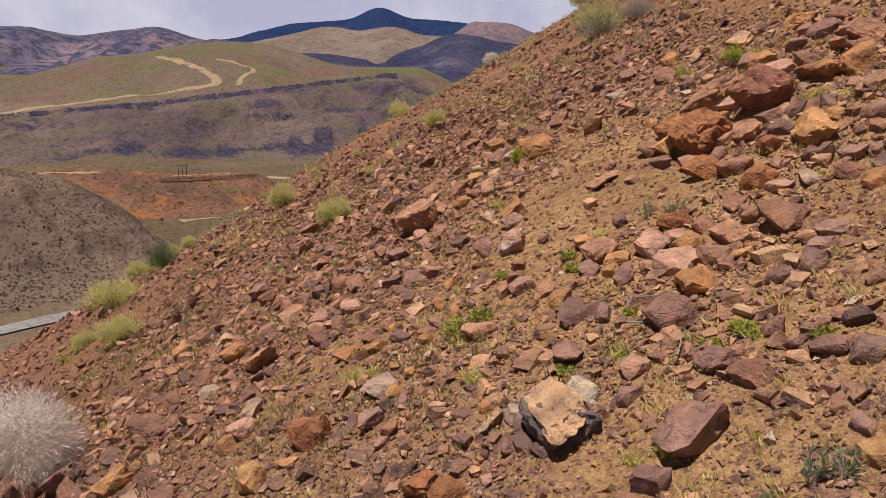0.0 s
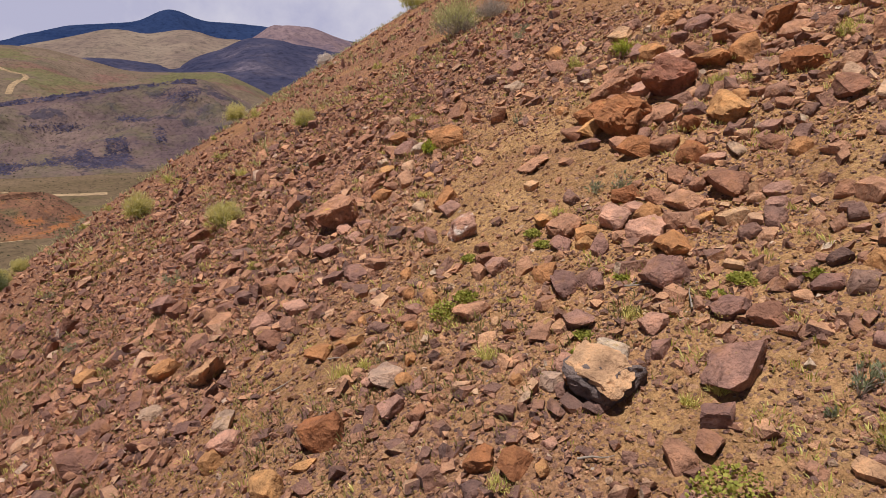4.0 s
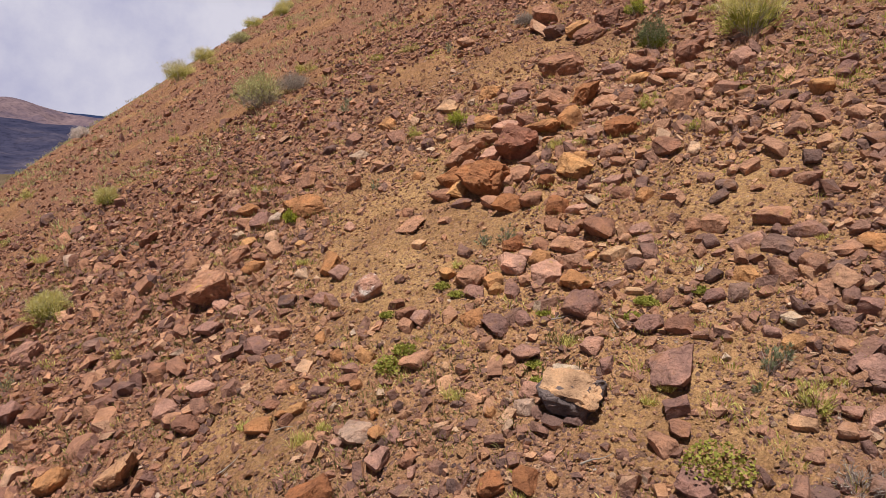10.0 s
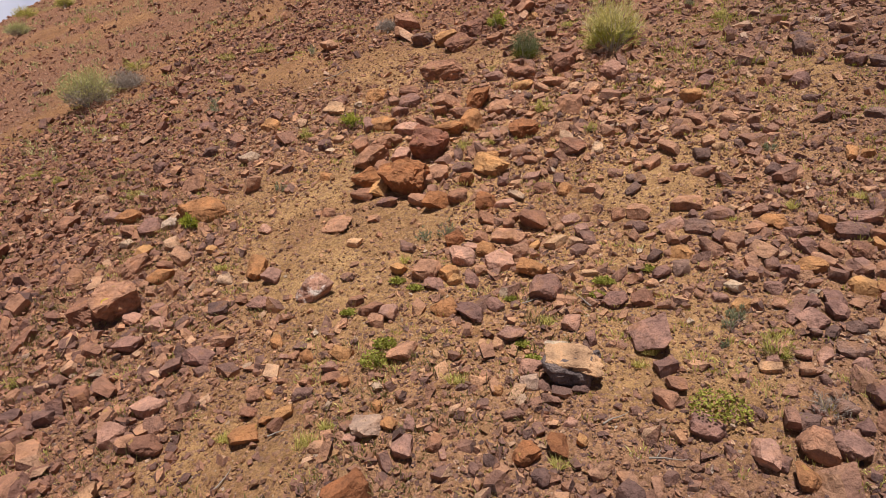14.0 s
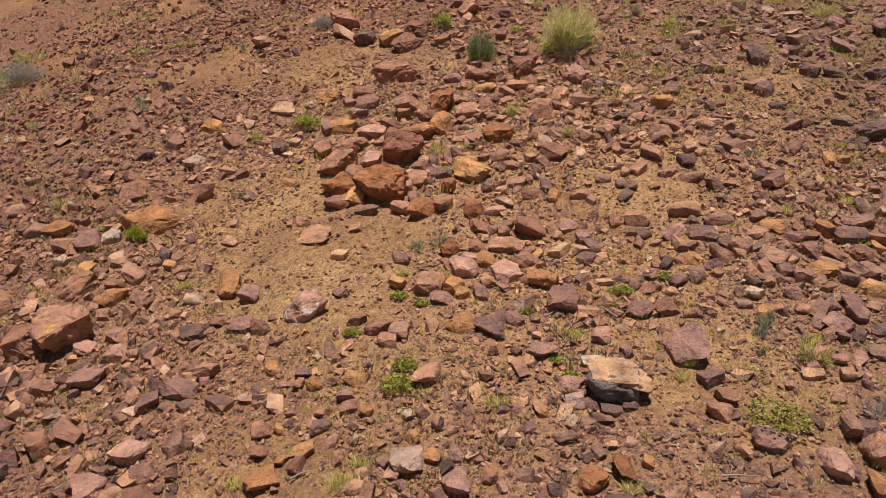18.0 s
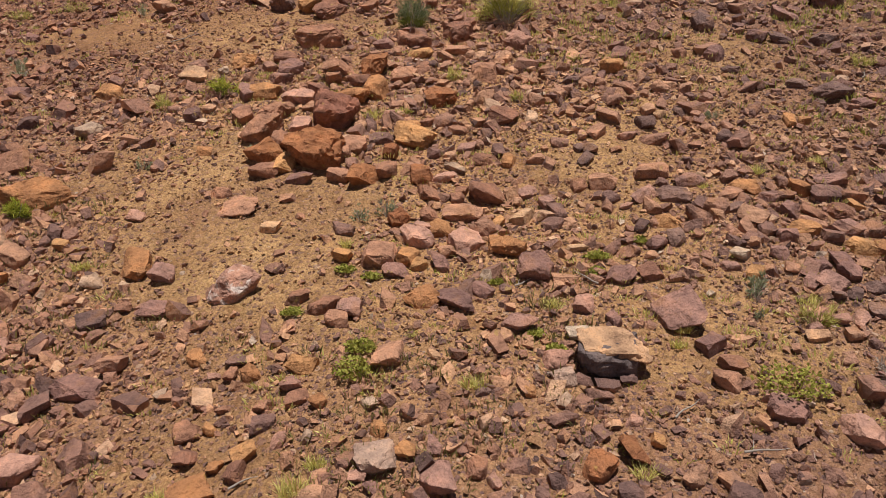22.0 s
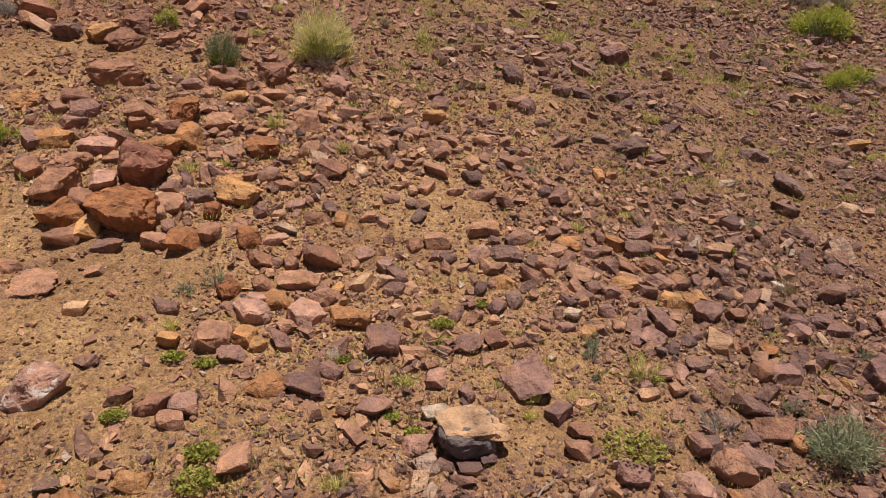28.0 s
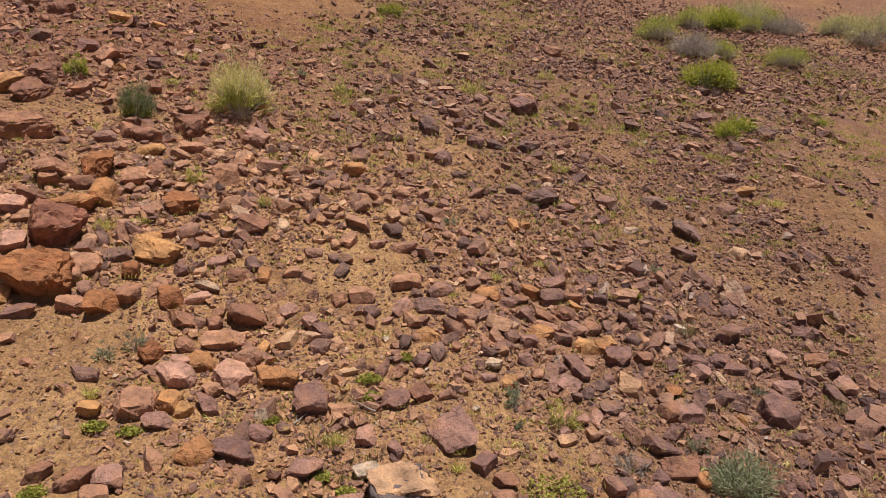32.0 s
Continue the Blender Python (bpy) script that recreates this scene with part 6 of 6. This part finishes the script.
plant(-1.75, 15.46, 0.46, 0.25, "yellow")
plant(-2.84, 15.89, 0.53, 0.27, "yellow")
plant(1.11, 3.86, 0.21, 0.14, "grass")
plant(-7.84, 17.41, 0.65, 0.49, "rabbit")
plant(-1.61, 10.59, 0.59, 0.45, "rabbit")
plant(5.26, 28.1, 1.23, 0.85, "rabbit")
plant(4.51, 15.42, 0.63, 0.44, "yellow")
plant(2.01, 29.79, 0.68, 0.58, "paleball")
plant(-1.56, 26.24, 0.85, 0.77, "rabbit")
plant(-2.28, 9.38, 0.39, 0.27, "sage")
plant(10.34, 33.16, 1.16, 0.7, "yellow")
plant(-1.35, 13.27, 0.32, 0.28, "grass")
plant(0.35, 4.99, 0.21, 0.17, "herb")
plant(-0.45, 4.88, 0.18, 0.12, "grass")
plant(7.21, 31.03, 1.15, 0.62, "rabbit")
plant(11.25, 31.58, 0.84, 0.56, "rabbit")
plant(7.54, 22.88, 0.48, 0.4, "yellow")
plant(2.27, 7.0, 0.22, 0.22, "sage")
plant(4.23, 5.56, 0.29, 0.2, "yellow")
plant(3.28, 6.2, 0.18, 0.14, "grass")
plant(2.49, 6.08, 0.13, 0.13, "grass")
plant(3.37, 5.87, 0.24, 0.12, "yellow")
plant(-6.3, 15.98, 0.32, 0.38, "rabbit")
plant(-6.15, 16.61, 0.39, 0.36, "rabbit")
plant(-6.86, 16.37, 0.45, 0.39, "sagebush")
plant(-5.76, 18.45, 0.42, 0.39, "sage")
plant(-6.72, 15.51, 0.43, 0.37, "yellow")
plant(-4.88, 16.93, 0.29, 0.2, "yellow")
plant(-6.06, 11.15, 0.44, 0.33, "rabbit")
plant(-6.17, 10.73, 0.43, 0.33, "yellow")
plant(-4.32, 17.04, 0.32, 0.29, "yellow")
plant(-2.63, 14.69, 0.2, 0.17, "yellow")
plant(-2.03, 17.94, 0.21, 0.24, "yellow")
plant(-3.49, 9.08, 0.25, 0.15, "sage")
plant(-1.23, 8.28, 0.24, 0.13, "yellow")
plant(-0.36, 11.2, 0.2, 0.15, "sage")
plant(1.2, 12.87, 0.21, 0.15, "yellow")
plant(5.82, 25.46, 0.64, 0.43, "yellow")
plant(7.77, 28.05, 0.96, 0.58, "rabbit2")
plant(10.25, 29.72, 0.79, 0.63, "rabbit")
plant(4.87, 12.81, 0.48, 0.19, "yellow")
plant(5.14, 12.09, 0.53, 0.19, "yellow")
plant(1.69, 16.25, 0.34, 0.26, "yellow")
plant(1.12, 12.06, 0.24, 0.20, "yellow")
plant(0.99, 9.17, 0.17, 0.14, "grass")
plant(2.43, 12.3, 0.31, 0.17, "yellow")
plant(4.26, 21.98, 0.36, 0.26, "sage")
plant(1.07, 5.45, 0.17, 0.11, "herb")
plant(6.27, -0.41, 0.29, 0.19, "grass")
plant(5.2, -0.25, 0.19, 0.12, "grass")
plant(0.7, 3.76, 0.13, 0.09, "herb")
plant(7.9, -2.57, 0.63, 0.42, "freshlow")
plant(6.68, 6.49, 0.35, 0.18, "yellow")
plant(7.52, 6.42, 0.34, 0.19, "yellow")
plant(9.14, 0.47, 0.43, 0.24, "yellow")
plant(5.31, 1.21, 0.33, 0.18, "yellow")
plant(1.67, 2.15, 0.23, 0.11, "grass")
plant(3.66, 0.55, 0.19, 0.13, "sage")
plant(6.71, -1.51, 0.37, 0.19, "grass")
plant(0.56, 4.71, 0.16, 0.08, "grass")
plant(8.17, -0.05, 0.36, 0.20, "yellow")


# small grass and weeds too many to count
def weeds(name, label, n, count, height, mat, seed, wide=0.05, area=(-5, 10, -4, 16)):
    r = np.random.default_rng(seed)
    x, y = r.uniform(*area[:2], n), r.uniform(*area[2:], n)
    keep = (fbm(x * 1.1, y * 1.1, 3, seed) + r.uniform(-0.25, 0.25, n) > 0.0) & (stoniness(x, y) > 0.3) & in_view(x, y)
    x, y = x[keep], y[keep]
    V, F3 = blades(np.stack([x, y, hill(x, y)], 1), count, wide, height, 0.0045 + 0.1 * (wide - 0.05), 1.3, r)
    return tagged(new(name, quick_mesh(name, V, F3, [mat])), label, "grass", kind="stuff")


weeds("grass", "thin scattered yellow-green grass between the stones", 6000, 10, 0.038, yellow_green, 41, 0.06)
weeds("weed_clumps", "many low yellow-green weed clumps over the slope", 4600, 26, 0.06, yellow_green, 53, 0.1, (-5, 13.5, -7, 16))
weeds("upper_weeds", "scattered yellow-green weeds on the upper slope", 3600, 16, 0.1, leaf_yellow, 61, 0.09, (4, 15, -9, 5))
weeds("olive_weeds", "low brown-green weeds matted over the lower slope", 3400, 14, 0.075, olive_weed, 59, 0.09, (-6.5, 1.5, 3.5, 13))
weeds("ridge_weeds", "pale green and yellow weeds along the ridge of the slope", 2600, 14, 0.15, pale_green, 67, 0.16, (-7, 14, 13, 36))
weeds("dry_grass", "thin dry straw grass between the stones", 3600, 8, 0.06, straw, 43)
weeds("green_weeds", "tiny scattered green weeds on the soil", 3000, 14, 0.06, fresh_green, 47)


def dead_branch(x, y, length, turn, forks, label):
    """A bleached twig lying on the slope: a bent main stem with side twigs."""
    r = random.Random(int(x * 100) + int(y * 10))
    base = tagged(new("dead_branch"), label, "branch", "dead branches on the slope")
    base.location = (x, y, float(hill(x, y)) + 0.02)

    def stick(name, start, way, size, thick):
        cu = bpy.data.curves.new(name, "CURVE")
        cu.dimensions, cu.bevel_depth, cu.bevel_resolution = "3D", thick, 1
        sp = cu.splines.new("POLY")
        sp.points.add(5)
        p, d, pts = Vector(start), Vector(way).normalized(), []
        for i, q in enumerate(sp.points):
            q.co, q.radius = (*p, 1), 1.1 - 0.17 * i
            pts.append(p.copy())
            d = (d + Vector((r.uniform(-0.3, 0.3), r.uniform(-0.3, 0.3), r.uniform(-0.1, 0.12)))).normalized()
            p = p + d * size / 5
            p.z = max(p.z, float(hill(x + p.x, y + p.y)) - base.location.z + 0.012)
        me = bpy.data.meshes.new_from_object(bpy.data.objects.new(name, cu))
        me.name = name
        me.materials.append(dead_wood)
        ob = new(name, me)
        ob.parent = base
        return pts

    along = (math.cos(radians(turn)), math.sin(radians(turn)), 0.25)
    pts = stick("stem", (0, 0, 0.02), along, length, 0.007)
    for k in range(forks):
        p = pts[1 + k % 4]
        side = radians(turn + r.choice((-1, 1)) * r.uniform(30, 70))
        stick("twig", p, (math.cos(side), math.sin(side), 0.4), length * r.uniform(0.25, 0.5), 0.004)


dead_branch(4.26, 9.58, 0.55, -40, 3, "bleached curved dead branch on gravelly soil")
dead_branch(6.0, 9.74, 0.77, 35, 4, "grey dead twigs beside a shrub")
dead_branch(0.23, 2.65, 0.25, -58, 1, "dry straw-coloured stick between small stones")
dead_branch(0.33, 3.01, 0.21, -18, 0, "thin dry stalk lying on soil")
dead_branch(2.69, 0.63, 0.53, -32, 3, "pale dead branch standing among stones")
dead_branch(5.8, 5.93, 0.35, -20, 2, "pale dead twigs below a shrub")
dead_branch(1.2, 4.15, 0.17, -45, 1, "thin dry stick on bare soil")
dead_branch(-1.16, 5.33, 0.21, 21, 0, "thin dry stalk on bare soil")
dead_branch(1.33, 3.57, 0.24, 68, 0, "pale dry stick standing in the soil")
dead_branch(8.08, 8.24, 0.58, -31, 1, "pale thin branch among dark stones")
dead_branch(8.16, 6.68, 0.67, 19, 1, "pale twig among dark stones")
dead_branch(-0.71, 5.27, 0.17, -45, 0, "bleached stick on stony soil")
dead_branch(4.98, 1.25, 0.28, -34, 3, "grey dead twigs on gravel")
